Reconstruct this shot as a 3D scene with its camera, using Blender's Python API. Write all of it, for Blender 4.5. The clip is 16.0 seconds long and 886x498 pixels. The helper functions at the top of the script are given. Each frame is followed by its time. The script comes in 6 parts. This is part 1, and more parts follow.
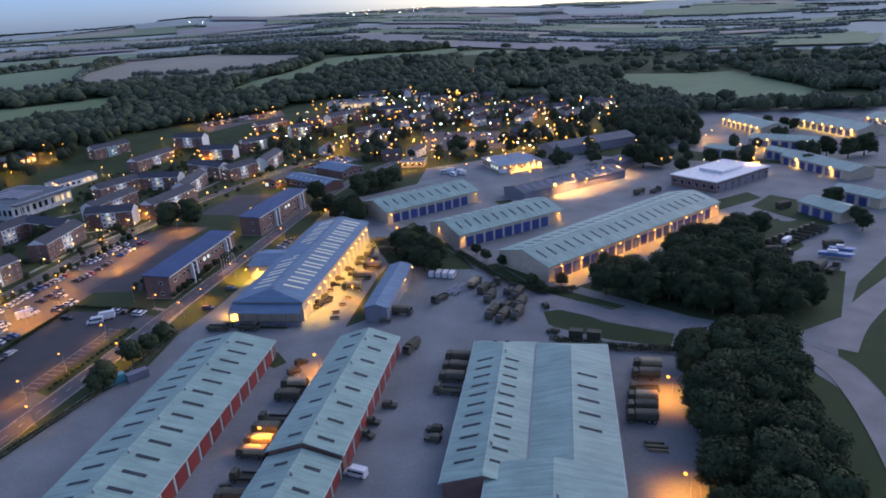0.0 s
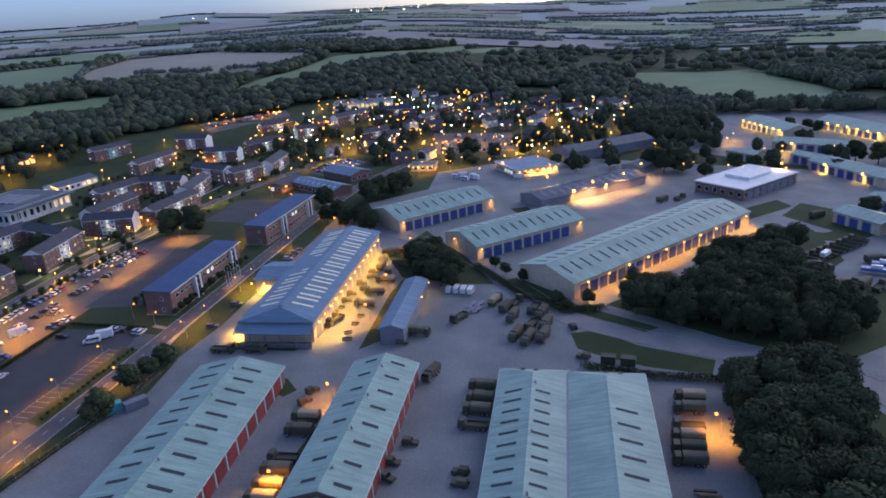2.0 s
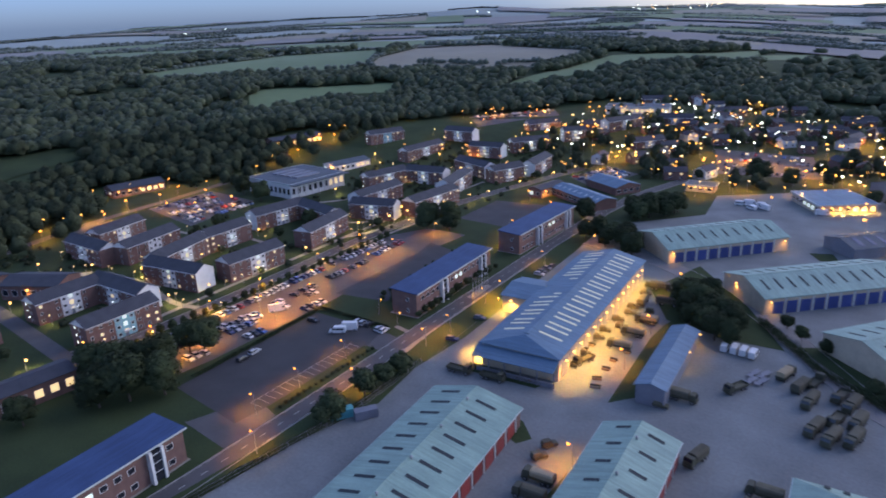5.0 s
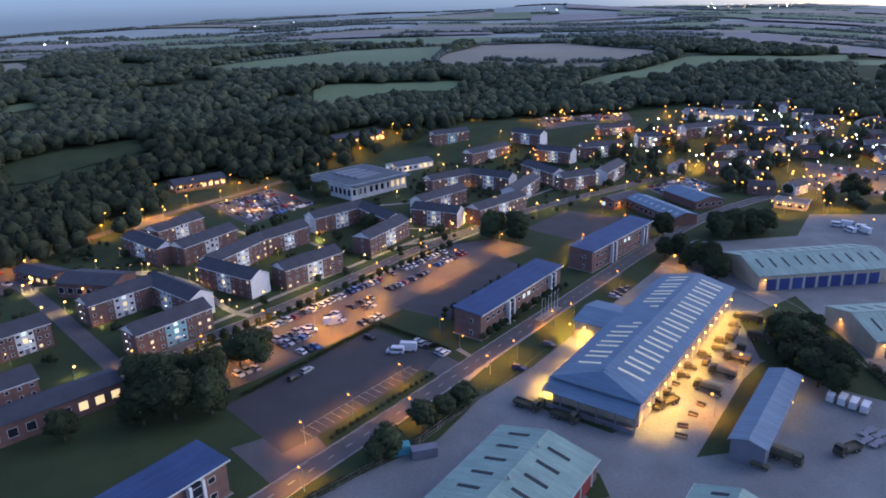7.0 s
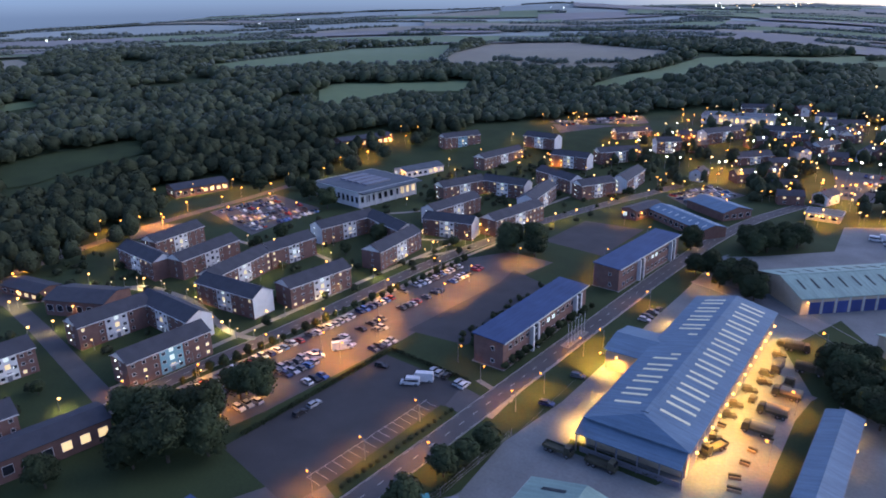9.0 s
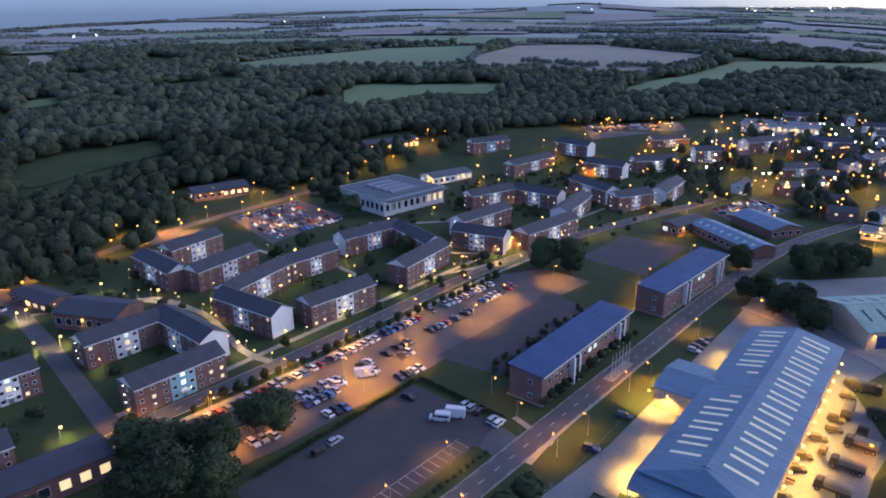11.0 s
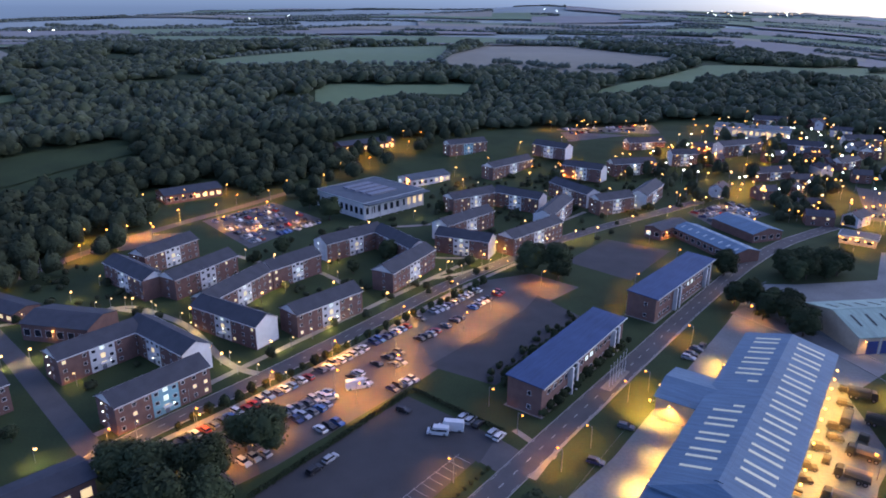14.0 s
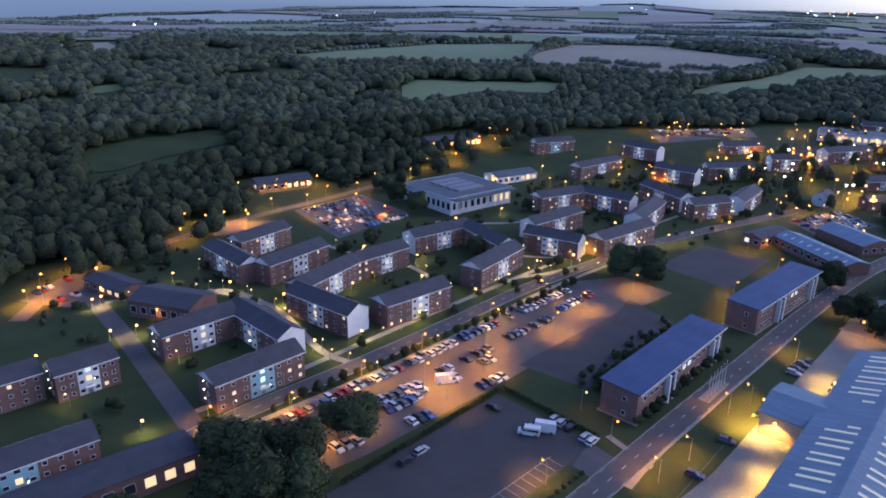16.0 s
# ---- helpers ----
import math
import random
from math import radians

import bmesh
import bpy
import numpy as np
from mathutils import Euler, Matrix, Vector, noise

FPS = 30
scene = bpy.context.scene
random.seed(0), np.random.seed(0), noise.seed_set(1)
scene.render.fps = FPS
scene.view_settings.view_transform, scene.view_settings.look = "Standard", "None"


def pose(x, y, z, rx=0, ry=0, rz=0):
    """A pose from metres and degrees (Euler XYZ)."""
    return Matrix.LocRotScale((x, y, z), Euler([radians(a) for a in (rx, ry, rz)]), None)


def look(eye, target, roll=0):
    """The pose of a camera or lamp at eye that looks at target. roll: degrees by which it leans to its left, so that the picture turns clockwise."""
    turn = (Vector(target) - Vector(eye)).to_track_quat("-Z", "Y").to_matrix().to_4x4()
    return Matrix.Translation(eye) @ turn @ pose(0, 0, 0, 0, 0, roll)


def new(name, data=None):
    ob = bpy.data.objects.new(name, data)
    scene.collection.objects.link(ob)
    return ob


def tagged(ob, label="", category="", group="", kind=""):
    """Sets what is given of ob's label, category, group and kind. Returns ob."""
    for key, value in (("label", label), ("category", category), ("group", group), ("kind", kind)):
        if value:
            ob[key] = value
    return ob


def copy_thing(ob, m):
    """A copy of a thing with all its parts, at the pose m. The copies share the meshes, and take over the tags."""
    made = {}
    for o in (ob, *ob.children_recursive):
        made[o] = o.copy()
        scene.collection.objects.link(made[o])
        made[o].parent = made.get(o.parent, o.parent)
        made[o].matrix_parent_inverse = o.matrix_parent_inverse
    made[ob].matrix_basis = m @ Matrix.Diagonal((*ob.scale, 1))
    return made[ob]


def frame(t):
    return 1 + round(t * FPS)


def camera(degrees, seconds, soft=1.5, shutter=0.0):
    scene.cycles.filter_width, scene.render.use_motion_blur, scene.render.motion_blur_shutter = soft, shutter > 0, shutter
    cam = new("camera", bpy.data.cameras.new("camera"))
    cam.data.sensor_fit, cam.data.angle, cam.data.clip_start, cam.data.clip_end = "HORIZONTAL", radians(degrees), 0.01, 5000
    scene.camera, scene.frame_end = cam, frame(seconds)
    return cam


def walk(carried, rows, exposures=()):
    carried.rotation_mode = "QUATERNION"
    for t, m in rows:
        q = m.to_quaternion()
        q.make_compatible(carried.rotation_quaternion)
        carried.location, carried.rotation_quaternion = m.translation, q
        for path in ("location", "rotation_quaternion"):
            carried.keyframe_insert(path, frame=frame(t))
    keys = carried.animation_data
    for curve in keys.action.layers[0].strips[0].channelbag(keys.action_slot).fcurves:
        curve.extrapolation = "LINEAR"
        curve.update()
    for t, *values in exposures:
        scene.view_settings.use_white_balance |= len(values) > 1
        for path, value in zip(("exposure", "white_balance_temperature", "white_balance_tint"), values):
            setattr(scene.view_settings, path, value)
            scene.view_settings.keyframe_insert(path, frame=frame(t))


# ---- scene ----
cam = camera(65.7, 16.0, soft=1.8, shutter=0.6)
PATH = [
    (0, (193.08, -190.10, 98.04), (160.05, -101.74, 64.85), -3.97),
    (0.5, (190.51, -186.71, 98.47), (157.39, -98.45, 65.13), -3.98),
    (1, (187.95, -183.27, 98.70), (154.74, -95.06, 65.29), -3.95),
    (1.5, (185.26, -179.82, 98.93), (151.95, -91.68, 65.42), -3.94),
    (2, (182.46, -176.30, 99.17), (149.08, -88.22, 65.58), -3.92),
    (2.5, (179.35, -172.80, 99.26), (144.61, -85.24, 65.70), -3.78),
    (3, (176.29, -169.03, 99.21), (133.89, -84.76, 66.05), -3.38),
    (3.5, (173.44, -165.19, 99.10), (122.23, -85.76, 66.43), -2.99),
    (4, (170.50, -161.41, 99.10), (114.74, -85.02, 66.61), -2.77),
    (4.5, (167.21, -157.94, 99.28), (108.69, -83.61, 66.87), -2.55),
    (5, (163.43, -154.67, 99.39), (100.21, -84.22, 67.13), -2.22),
    (7.5, (143.56, -141.05, 100.29), (74.52, -76.45, 67.74), -1.36),
    (8, (139.18, -138.55, 100.41), (70.08, -74.04, 67.79), -1.27),
    (8.5, (134.75, -136.24, 100.60), (65.75, -71.69, 67.86), -1.14),
    (11, (114.24, -124.51, 101.18), (43.15, -62.30, 68.37), -0.47),
    (11.5, (111.47, -123.50, 101.33), (39.82, -61.89, 68.60), -0.15),
    (12, (109.32, -122.84, 101.58), (37.27, -61.70, 68.87), 0.07),
    (12.5, (107.77, -122.98, 101.76), (36.08, -61.44, 68.99), 0.21),
    (13, (106.44, -123.92, 101.69), (36.42, -60.53, 68.85), 0.29),
    (13.5, (105.16, -125.10, 101.50), (36.15, -60.60, 68.69), 0.37),
    (14, (103.82, -126.50, 101.20), (36.23, -60.51, 68.38), 0.44),
    (14.5, (102.37, -127.98, 100.96), (32.22, -64.76, 68.06), 0.67),
    (15, (101.15, -128.83, 100.66), (28.22, -68.94, 67.57), 0.93),
    (15.5, (99.89, -129.60, 100.34), (25.96, -71.01, 67.16), 0.94),
    (16, (98.41, -130.55, 99.89), (24.01, -72.54, 66.72), 0.87),
]
walk(cam, [(t, look(eye, target, roll)) for t, eye, target, roll in PATH],
     exposures=[(0.0, 0.24, 7350, 18), (4.0, 0.24, 7100, 18), (8.0, 0.24, 6750, 19), (12.0, 0.22, 6550, 21), (16.0, 0.22, 6500, 22)])

# ---- world and light: dusk, the afterglow low in the north ----
GLOW_AZ = radians(30.0)
world = bpy.data.worlds.new("dusk_sky")
scene.world = world
world.use_nodes = True
wn, wl = world.node_tree.nodes, world.node_tree.links
wn.clear()
sky = wn.new("ShaderNodeTexSky")
sky.sky_type = "NISHITA"
sky.sun_disc = False
sky.sun_elevation = radians(34)
sky.sun_rotation = GLOW_AZ
sky.air_density = 1.0
sky.dust_density = 1.0
sky.ozone_density = 3.0
bg = wn.new("ShaderNodeBackground")
bg.inputs["Strength"].default_value = 0.18
wo = wn.new("ShaderNodeOutputWorld")
dusk = wn.new("ShaderNodeMix")
dusk.data_type, dusk.blend_type = "RGBA", "MULTIPLY"
dusk.inputs[0].default_value = 1.0
wl.new(sky.outputs[0], dusk.inputs[6])


def sky_range(a, b, lo, hi):
    r = wn.new("ShaderNodeMapRange")
    r.interpolation_type = "SMOOTHSTEP"
    for i, x in enumerate((a, b, lo, hi)):
        r.inputs[i + 1].default_value = x
    return r


# the dusk air: blue-grey low in the west, paling towards the afterglow, clearer overhead
way = wn.new("ShaderNodeTexCoord")
toward = wn.new("ShaderNodeVectorMath")
toward.operation = "DOT_PRODUCT"
toward.inputs[1].default_value = (math.sin(GLOW_AZ), math.cos(GLOW_AZ), 0)
wl.new(way.outputs["Generated"], toward.inputs[0])
glow_fac = sky_range(0.35, 1.0, 0.0, 1.0)
wl.new(toward.outputs["Value"], glow_fac.inputs[0])
low = wn.new("ShaderNodeMix")
low.data_type = "RGBA"
low.inputs[6].default_value = (0.36, 0.56, 1.10, 1)
low.inputs[7].default_value = (1.75, 1.85, 2.0, 1)
wl.new(glow_fac.outputs[0], low.inputs[0])
up = wn.new("ShaderNodeSeparateXYZ")
wl.new(way.outputs["Generated"], up.inputs[0])
up_fac = sky_range(0.02, 0.40, 0.0, 1.0)
wl.new(up.outputs["Z"], up_fac.inputs[0])
air = wn.new("ShaderNodeMix")
air.data_type = "RGBA"
wl.new(up_fac.outputs[0], air.inputs[0])
wl.new(low.outputs[2], air.inputs[6])
air.inputs[7].default_value = (1.06, 1.08, 1.30, 1)
wl.new(air.outputs[2], dusk.inputs[7])
wl.new(dusk.outputs[2], bg.inputs[0])
wl.new(bg.outputs[0], wo.inputs[0])
sun = new("sun", bpy.data.lights.new("sun", "SUN"))
sun.data.energy = 0.2
sun.data.angle = radians(40)
sun.data.color = (0.85, 0.9, 1.0)
sun.matrix_world = look((0, 0, 0), (-math.sin(GLOW_AZ), -math.cos(GLOW_AZ), -0.5))

# ---- materials ----
def mat(name, col, col2=None, rough=0.8, metal=0.0, scale=0.25, fine=4.0, bump=0.0, vary=0.0, spec=0.5, stripes=None, sheen=0.0, relief=0.18):
    """A surface with broad stains, fine grain and relief, in world metres. stripes: (axis, period, depth) of a ribbed sheet in local metres."""
    m = bpy.data.materials.new(name)
    m.use_nodes = True
    n, l = m.node_tree.nodes, m.node_tree.links
    b = n["Principled BSDF"]
    b.inputs["Roughness"].default_value = rough
    b.inputs["Metallic"].default_value = metal
    b.inputs["Specular IOR Level"].default_value = spec
    # bluish grazing sheen that stands in for air haze on distant surfaces
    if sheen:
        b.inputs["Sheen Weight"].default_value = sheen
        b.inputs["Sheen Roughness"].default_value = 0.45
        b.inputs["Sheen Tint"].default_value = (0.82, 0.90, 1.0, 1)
    col2 = col2 or tuple(c * 0.72 for c in col)
    geo = n.new("ShaderNodeNewGeometry")
    big = n.new("ShaderNodeTexNoise")
    big.inputs["Scale"].default_value = scale
    big.inputs["Detail"].default_value = 5
    l.new(geo.outputs["Position"], big.inputs["Vector"])
    small = n.new("ShaderNodeTexNoise")
    small.inputs["Scale"].default_value = fine
    small.inputs["Detail"].default_value = 4
    l.new(geo.outputs["Position"], small.inputs["Vector"])
    ramp = n.new("ShaderNodeMapRange")
    ramp.inputs[1].default_value, ramp.inputs[2].default_value = 0.36, 0.66
    mix0 = n.new("ShaderNodeMath")
    mix0.operation = "MULTIPLY_ADD"
    mix0.inputs[1].default_value = 0.35
    l.new(small.outputs["Fac"], mix0.inputs[0])
    sc = n.new("ShaderNodeMath")
    sc.operation = "MULTIPLY"
    sc.inputs[1].default_value = 0.65
    l.new(big.outputs["Fac"], sc.inputs[0])
    l.new(sc.outputs[0], mix0.inputs[2])
    l.new(mix0.outputs[0], ramp.inputs[0])
    mix = n.new("ShaderNodeMix")
    mix.data_type = "RGBA"
    mix.inputs[6].default_value = (*col2, 1)
    mix.inputs[7].default_value = (*col, 1)
    l.new(ramp.outputs[0], mix.inputs[0])
    out = mix.outputs[2]
    if vary:
        info = n.new("ShaderNodeObjectInfo")
        hsv = n.new("ShaderNodeHueSaturation")
        mr = n.new("ShaderNodeMapRange")
        mr.inputs[3].default_value, mr.inputs[4].default_value = 1 - vary, 1 + vary
        l.new(info.outputs["Random"], mr.inputs[0])
        l.new(mr.outputs[0], hsv.inputs["Value"])
        l.new(out, hsv.inputs["Color"])
        out = hsv.outputs[0]
    if stripes:
        tc2 = n.new("ShaderNodeTexCoord")
        mp = n.new("ShaderNodeMapping")
        mp.inputs["Scale"].default_value = (0.12, 1.1, 0.12) if stripes[0] == 1 else (1.1, 0.12, 0.12)
        l.new(tc2.outputs["Object"], mp.inputs["Vector"])
        st = n.new("ShaderNodeTexNoise")
        st.inputs["Scale"].default_value = 1.0
        st.inputs["Detail"].default_value = 6
        l.new(mp.outputs[0], st.inputs["Vector"])
        sr = n.new("ShaderNodeMapRange")
        sr.inputs[1].default_value, sr.inputs[2].default_value = 0.35, 0.65
        sr.inputs[3].default_value, sr.inputs[4].default_value = 0.85, 1.06
        l.new(st.outputs["Fac"], sr.inputs[0])
        sx = n.new("ShaderNodeSeparateXYZ")
        l.new(tc2.outputs["Object"], sx.inputs[0])
        md = n.new("ShaderNodeMath")
        md.operation = "PINGPONG"
        md.inputs[1].default_value = 1.5
        l.new(sx.outputs[stripes[0]], md.inputs[0])
        ge = n.new("ShaderNodeMapRange")
        ge.inputs[1].default_value, ge.inputs[2].default_value = 0.0, 0.12
        ge.inputs[3].default_value, ge.inputs[4].default_value = 0.80, 1.0
        l.new(md.outputs[0], ge.inputs[0])
        pr = n.new("ShaderNodeMath")
        pr.operation = "MULTIPLY"
        l.new(sr.outputs[0], pr.inputs[0])
        l.new(ge.outputs[0], pr.inputs[1])
        hs = n.new("ShaderNodeHueSaturation")
        l.new(pr.outputs[0], hs.inputs["Value"])
        l.new(out, hs.inputs["Color"])
        out = hs.outputs[0]
    l.new(out, b.inputs["Base Color"])
    if bump or stripes:
        bp = n.new("ShaderNodeBump")
        bp.inputs["Distance"].default_value = bump or 0.03
        bp.inputs["Strength"].default_value = relief
        if stripes:
            tc = n.new("ShaderNodeTexCoord")
            sep = n.new("ShaderNodeSeparateXYZ")
            l.new(tc.outputs["Object"], sep.inputs[0])
            mu = n.new("ShaderNodeMath")
            mu.operation = "MULTIPLY"
            mu.inputs[1].default_value = 2 * math.pi / stripes[1]
            l.new(sep.outputs[stripes[0]], mu.inputs[0])
            si = n.new("ShaderNodeMath")
            si.operation = "SINE"
            l.new(mu.outputs[0], si.inputs[0])
            l.new(si.outputs[0], bp.inputs["Height"])
            bp.inputs["Distance"].default_value = stripes[2]
        else:
            l.new(small.outputs["Fac"], bp.inputs["Height"])
        l.new(bp.outputs[0], b.inputs["Normal"])
    return m


def glow(name, col, strength):
    m = bpy.data.materials.new(name)
    m.use_nodes = True
    b = m.node_tree.nodes["Principled BSDF"]
    b.inputs["Base Color"].default_value = (*col, 1)
    b.inputs["Emission Color"].default_value = (*col, 1)
    b.inputs["Emission Strength"].default_value = strength
    return m


SODIUM = (1.0, 0.36, 0.04)
WARM = (1.0, 0.52, 0.13)
COOL = (0.86, 1.0, 0.86)
M_GRASS = mat("grass", (0.047, 0.070, 0.027), (0.030, 0.047, 0.019), 0.95, scale=0.06, fine=1.5, bump=0.05, spec=0.2)
M_CONC = mat("yard_concrete", (0.203, 0.224, 0.220), (0.128, 0.142, 0.141), 0.85, scale=0.07, fine=1.2, bump=0.01)
M_ASPH = mat("asphalt", (0.058, 0.056, 0.056), (0.04, 0.039, 0.04), 0.85, scale=0.12, fine=3.0, bump=0.01)
M_ROAD = mat("road_asphalt", (0.098, 0.094, 0.094), (0.068, 0.066, 0.066), 0.85, scale=0.15, fine=3.0, bump=0.01)
M_PARK = mat("car_park_asphalt", (0.105, 0.095, 0.09), (0.07, 0.065, 0.062), 0.85, scale=0.12, fine=3.0, bump=0.01)
M_PALEROAD = mat("pale_road", (0.24, 0.23, 0.222), (0.17, 0.163, 0.158), 0.85, scale=0.12, fine=3.0, bump=0.01)
M_PATH = mat("path_paving", (0.30, 0.27, 0.23), (0.22, 0.20, 0.17), 0.9, scale=0.3, fine=3)
M_KERB = mat("kerb_stone", (0.34, 0.33, 0.31), None, 0.9)
M_WHITE = mat("white_paint", (0.75, 0.75, 0.73), (0.6, 0.6, 0.58), 0.6, scale=0.4)
M_LINE = mat("road_marking", (0.40, 0.40, 0.38), (0.24, 0.24, 0.23), 0.8, scale=1.0)
M_BRICK = mat("brick_red", (0.215, 0.12, 0.095), (0.15, 0.085, 0.07), 0.9, scale=0.5, fine=6, bump=0.01)
M_TILE = mat("slate_tile", (0.055, 0.058, 0.068), (0.035, 0.038, 0.048), 0.75, scale=0.3, fine=5, bump=0.02)
M_GREENROOF = mat("green_sheet", (0.265, 0.40, 0.335), (0.20, 0.31, 0.265), 0.55, 0.0, scale=0.12, fine=2, stripes=(1, 0.35, 0.03), spec=0.3)
M_BLUEROOF = mat("blue_sheet", (0.13, 0.22, 0.30), (0.10, 0.17, 0.24), 0.55, 0.0, scale=0.12, fine=2, stripes=(1, 0.35, 0.03), spec=0.3)
M_NAVYROOF = mat("navy_sheet", (0.045, 0.085, 0.185), (0.034, 0.064, 0.145), 0.6, 0.0, scale=0.12, fine=2, stripes=(0, 0.4, 0.03), spec=0.25)
M_GREYROOF = mat("grey_felt", (0.11, 0.13, 0.145), (0.075, 0.09, 0.105), 0.7, scale=0.2, fine=2, spec=0.3)
M_CREAM = mat("cream_cladding", (0.55, 0.45, 0.32), (0.42, 0.34, 0.25), 0.7, scale=0.3, fine=2)
M_GREYCLAD = mat("grey_cladding", (0.20, 0.21, 0.24), (0.15, 0.16, 0.19), 0.6, scale=0.3)
M_REDDOOR = mat("red_door", (0.28, 0.035, 0.03), (0.2, 0.03, 0.025), 0.5, vary=0.15)
M_BLUEDOOR = mat("blue_door", (0.04, 0.075, 0.25), (0.03, 0.055, 0.18), 0.5, vary=0.15)
M_SKYL = mat("skylight_sheet", (0.05, 0.06, 0.065), (0.03, 0.04, 0.045), 0.7, spec=0.15)
M_TRIM = mat("pale_trim", (0.55, 0.60, 0.57), (0.45, 0.5, 0.48), 0.5)
M_GLASS = mat("window_glass", (0.03, 0.035, 0.045), (0.02, 0.022, 0.03), 0.08)
M_CYAN = mat("cyan_panel", (0.25, 0.48, 0.52), (0.2, 0.4, 0.44), 0.6)
M_LEAF = mat("foliage", (0.052, 0.07, 0.032), (0.03, 0.042, 0.02), 0.9, scale=0.15, fine=1.5, vary=0.3, spec=0.15)
M_BARK = mat("bark", (0.10, 0.08, 0.06), None, 0.95, scale=1.5)
M_STEEL = mat("galvanised_steel", (0.35, 0.36, 0.37), None, 0.5, 0.6)
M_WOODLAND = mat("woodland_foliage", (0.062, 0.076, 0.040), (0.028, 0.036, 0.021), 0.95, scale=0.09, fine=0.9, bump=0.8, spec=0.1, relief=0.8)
# woodland foliage again, lightened and sheened to paint haze over the far trees
M_FARWOOD_HAZE = mat("hillside_foliage", (0.088, 0.108, 0.056), (0.042, 0.054, 0.031), 0.95, scale=0.05, fine=0.5, bump=0.8, spec=0.2, relief=0.6, sheen=0.07)
# field colours are their own; the slight sheen adds painted haze
M_FIELD = mat("field_stubble", (0.28, 0.255, 0.175), (0.22, 0.20, 0.14), 0.95, scale=0.006, fine=0.05, spec=0.2, sheen=0.06)
M_PASTURE = mat("field_pasture", (0.15, 0.21, 0.09), (0.115, 0.165, 0.07), 0.95, scale=0.006, fine=0.05, spec=0.2, sheen=0.06)
# far ground: distance haze is painted in as a paler, greyer colour and sheen
M_FARLAND_HAZE = mat("far_country", (0.20, 0.235, 0.18), (0.145, 0.175, 0.135), 0.95, scale=0.004, fine=0.03, spec=0.2, sheen=0.2)
# hedgerow leaves, raised in tone and sheen as painted haze
M_HEDGEROW_HAZE = mat("hedgerow_foliage", (0.13, 0.15, 0.11), (0.09, 0.108, 0.076), 0.95, scale=0.02, fine=0.2, spec=0.2, sheen=0.3)
M_PLOUGH = mat("field_ploughed", (0.21, 0.19, 0.165), (0.17, 0.15, 0.13), 0.95, scale=0.006, fine=0.05, spec=0.2, sheen=0.1)
G_SODIUM = glow("sodium_lamp", SODIUM, 4.5)
G_WARM = glow("warm_lamp", WARM, 6)
G_COOL = glow("cool_lamp", COOL, 7)
G_WINDOW = glow("lit_window", (1.0, 0.74, 0.36), 0.8)
G_WINCOOL = glow("lit_window_cool", (0.8, 1.0, 0.85), 0.7)


# ---- mesh tools ----
class Solid:
    """Collects corners and faces of one mesh."""
    def __init__(self):
        self.v, self.f, self.m = [], [], []

    def face(self, pts, m=0):
        k = len(self.v)
        self.v += [tuple(p) for p in pts]
        self.f.append(tuple(range(k, k + len(pts))))
        self.m.append(m)

    def box(self, x0, y0, z0, x1, y1, z1, m=0):
        k = len(self.v)
        self.v += [(x0, y0, z0), (x1, y0, z0), (x1, y1, z0), (x0, y1, z0), (x0, y0, z1), (x1, y0, z1), (x1, y1, z1), (x0, y1, z1)]
        for q in ((3, 2, 1, 0), (4, 5, 6, 7), (0, 1, 5, 4), (1, 2, 6, 5), (2, 3, 7, 6), (3, 0, 4, 7)):
            self.f.append(tuple(k + i for i in q))
            self.m.append(m)

    def prism(self, outline, lift, m=0):
        """outline: points in order; lift: vector by which it is drawn out."""
        n, k, lift = len(outline), len(self.v), Vector(lift)
        a = [Vector(p) for p in outline]
        self.v += [tuple(p) for p in a] + [tuple(p + lift) for p in a]
        self.f.append(tuple(k + i for i in reversed(range(n))))
        self.f.append(tuple(k + n + i for i in range(n)))
        self.m += [m, m]
        for i in range(n):
            j = (i + 1) % n
            self.f.append((k + i, k + j, k + n + j, k + n + i))
            self.m.append(m)

    def tube(self, p, q, r, r2=None, n=8, m=0):
        p, q = Vector(p), Vector(q)
        r2 = r if r2 is None else r2
        d = (q - p).normalized()
        a = d.orthogonal().normalized()
        b = d.cross(a)
        k = len(self.v)
        for c, s in ((p, r), (q, r2)):
            for i in range(n):
                w = 2 * math.pi * i / n
                self.v.append(tuple(c + s * (a * math.cos(w) + b * math.sin(w))))
        for i in range(n):
            j = (i + 1) % n
            self.f.append((k + i, k + j, k + n + j, k + n + i))
            self.m.append(m)
        self.f += [tuple(k + i for i in reversed(range(n))), tuple(k + n + i for i in range(n))]
        self.m += [m, m]

    def mesh(self, name, mats):
        me = bpy.data.meshes.new(name)
        me.from_pydata(self.v, [], self.f)
        for x in mats if isinstance(mats, (list, tuple)) else [mats]:
            me.materials.append(x)
        me.polygons.foreach_set("material_index", self.m)
        bm = bmesh.new()
        bm.from_mesh(me)
        bmesh.ops.recalc_face_normals(bm, faces=bm.faces)
        bm.to_mesh(me)
        bm.free()
        return me


def part(name, solid, mats, parent=None, label="", at=None):
    me = solid if isinstance(solid, bpy.types.Mesh) else solid.mesh(name, mats)
    ob = new(name, me)
    if parent is not None:
        ob.parent = parent
    if at is not None:
        ob.matrix_basis = at
    return tagged(ob, label) if label else ob


def thing(name, label, category, at, group="", kind=""):
    e = new(name)
    e.empty_display_size = 0.5
    e.matrix_basis = at
    return tagged(e, label, category, group, kind)


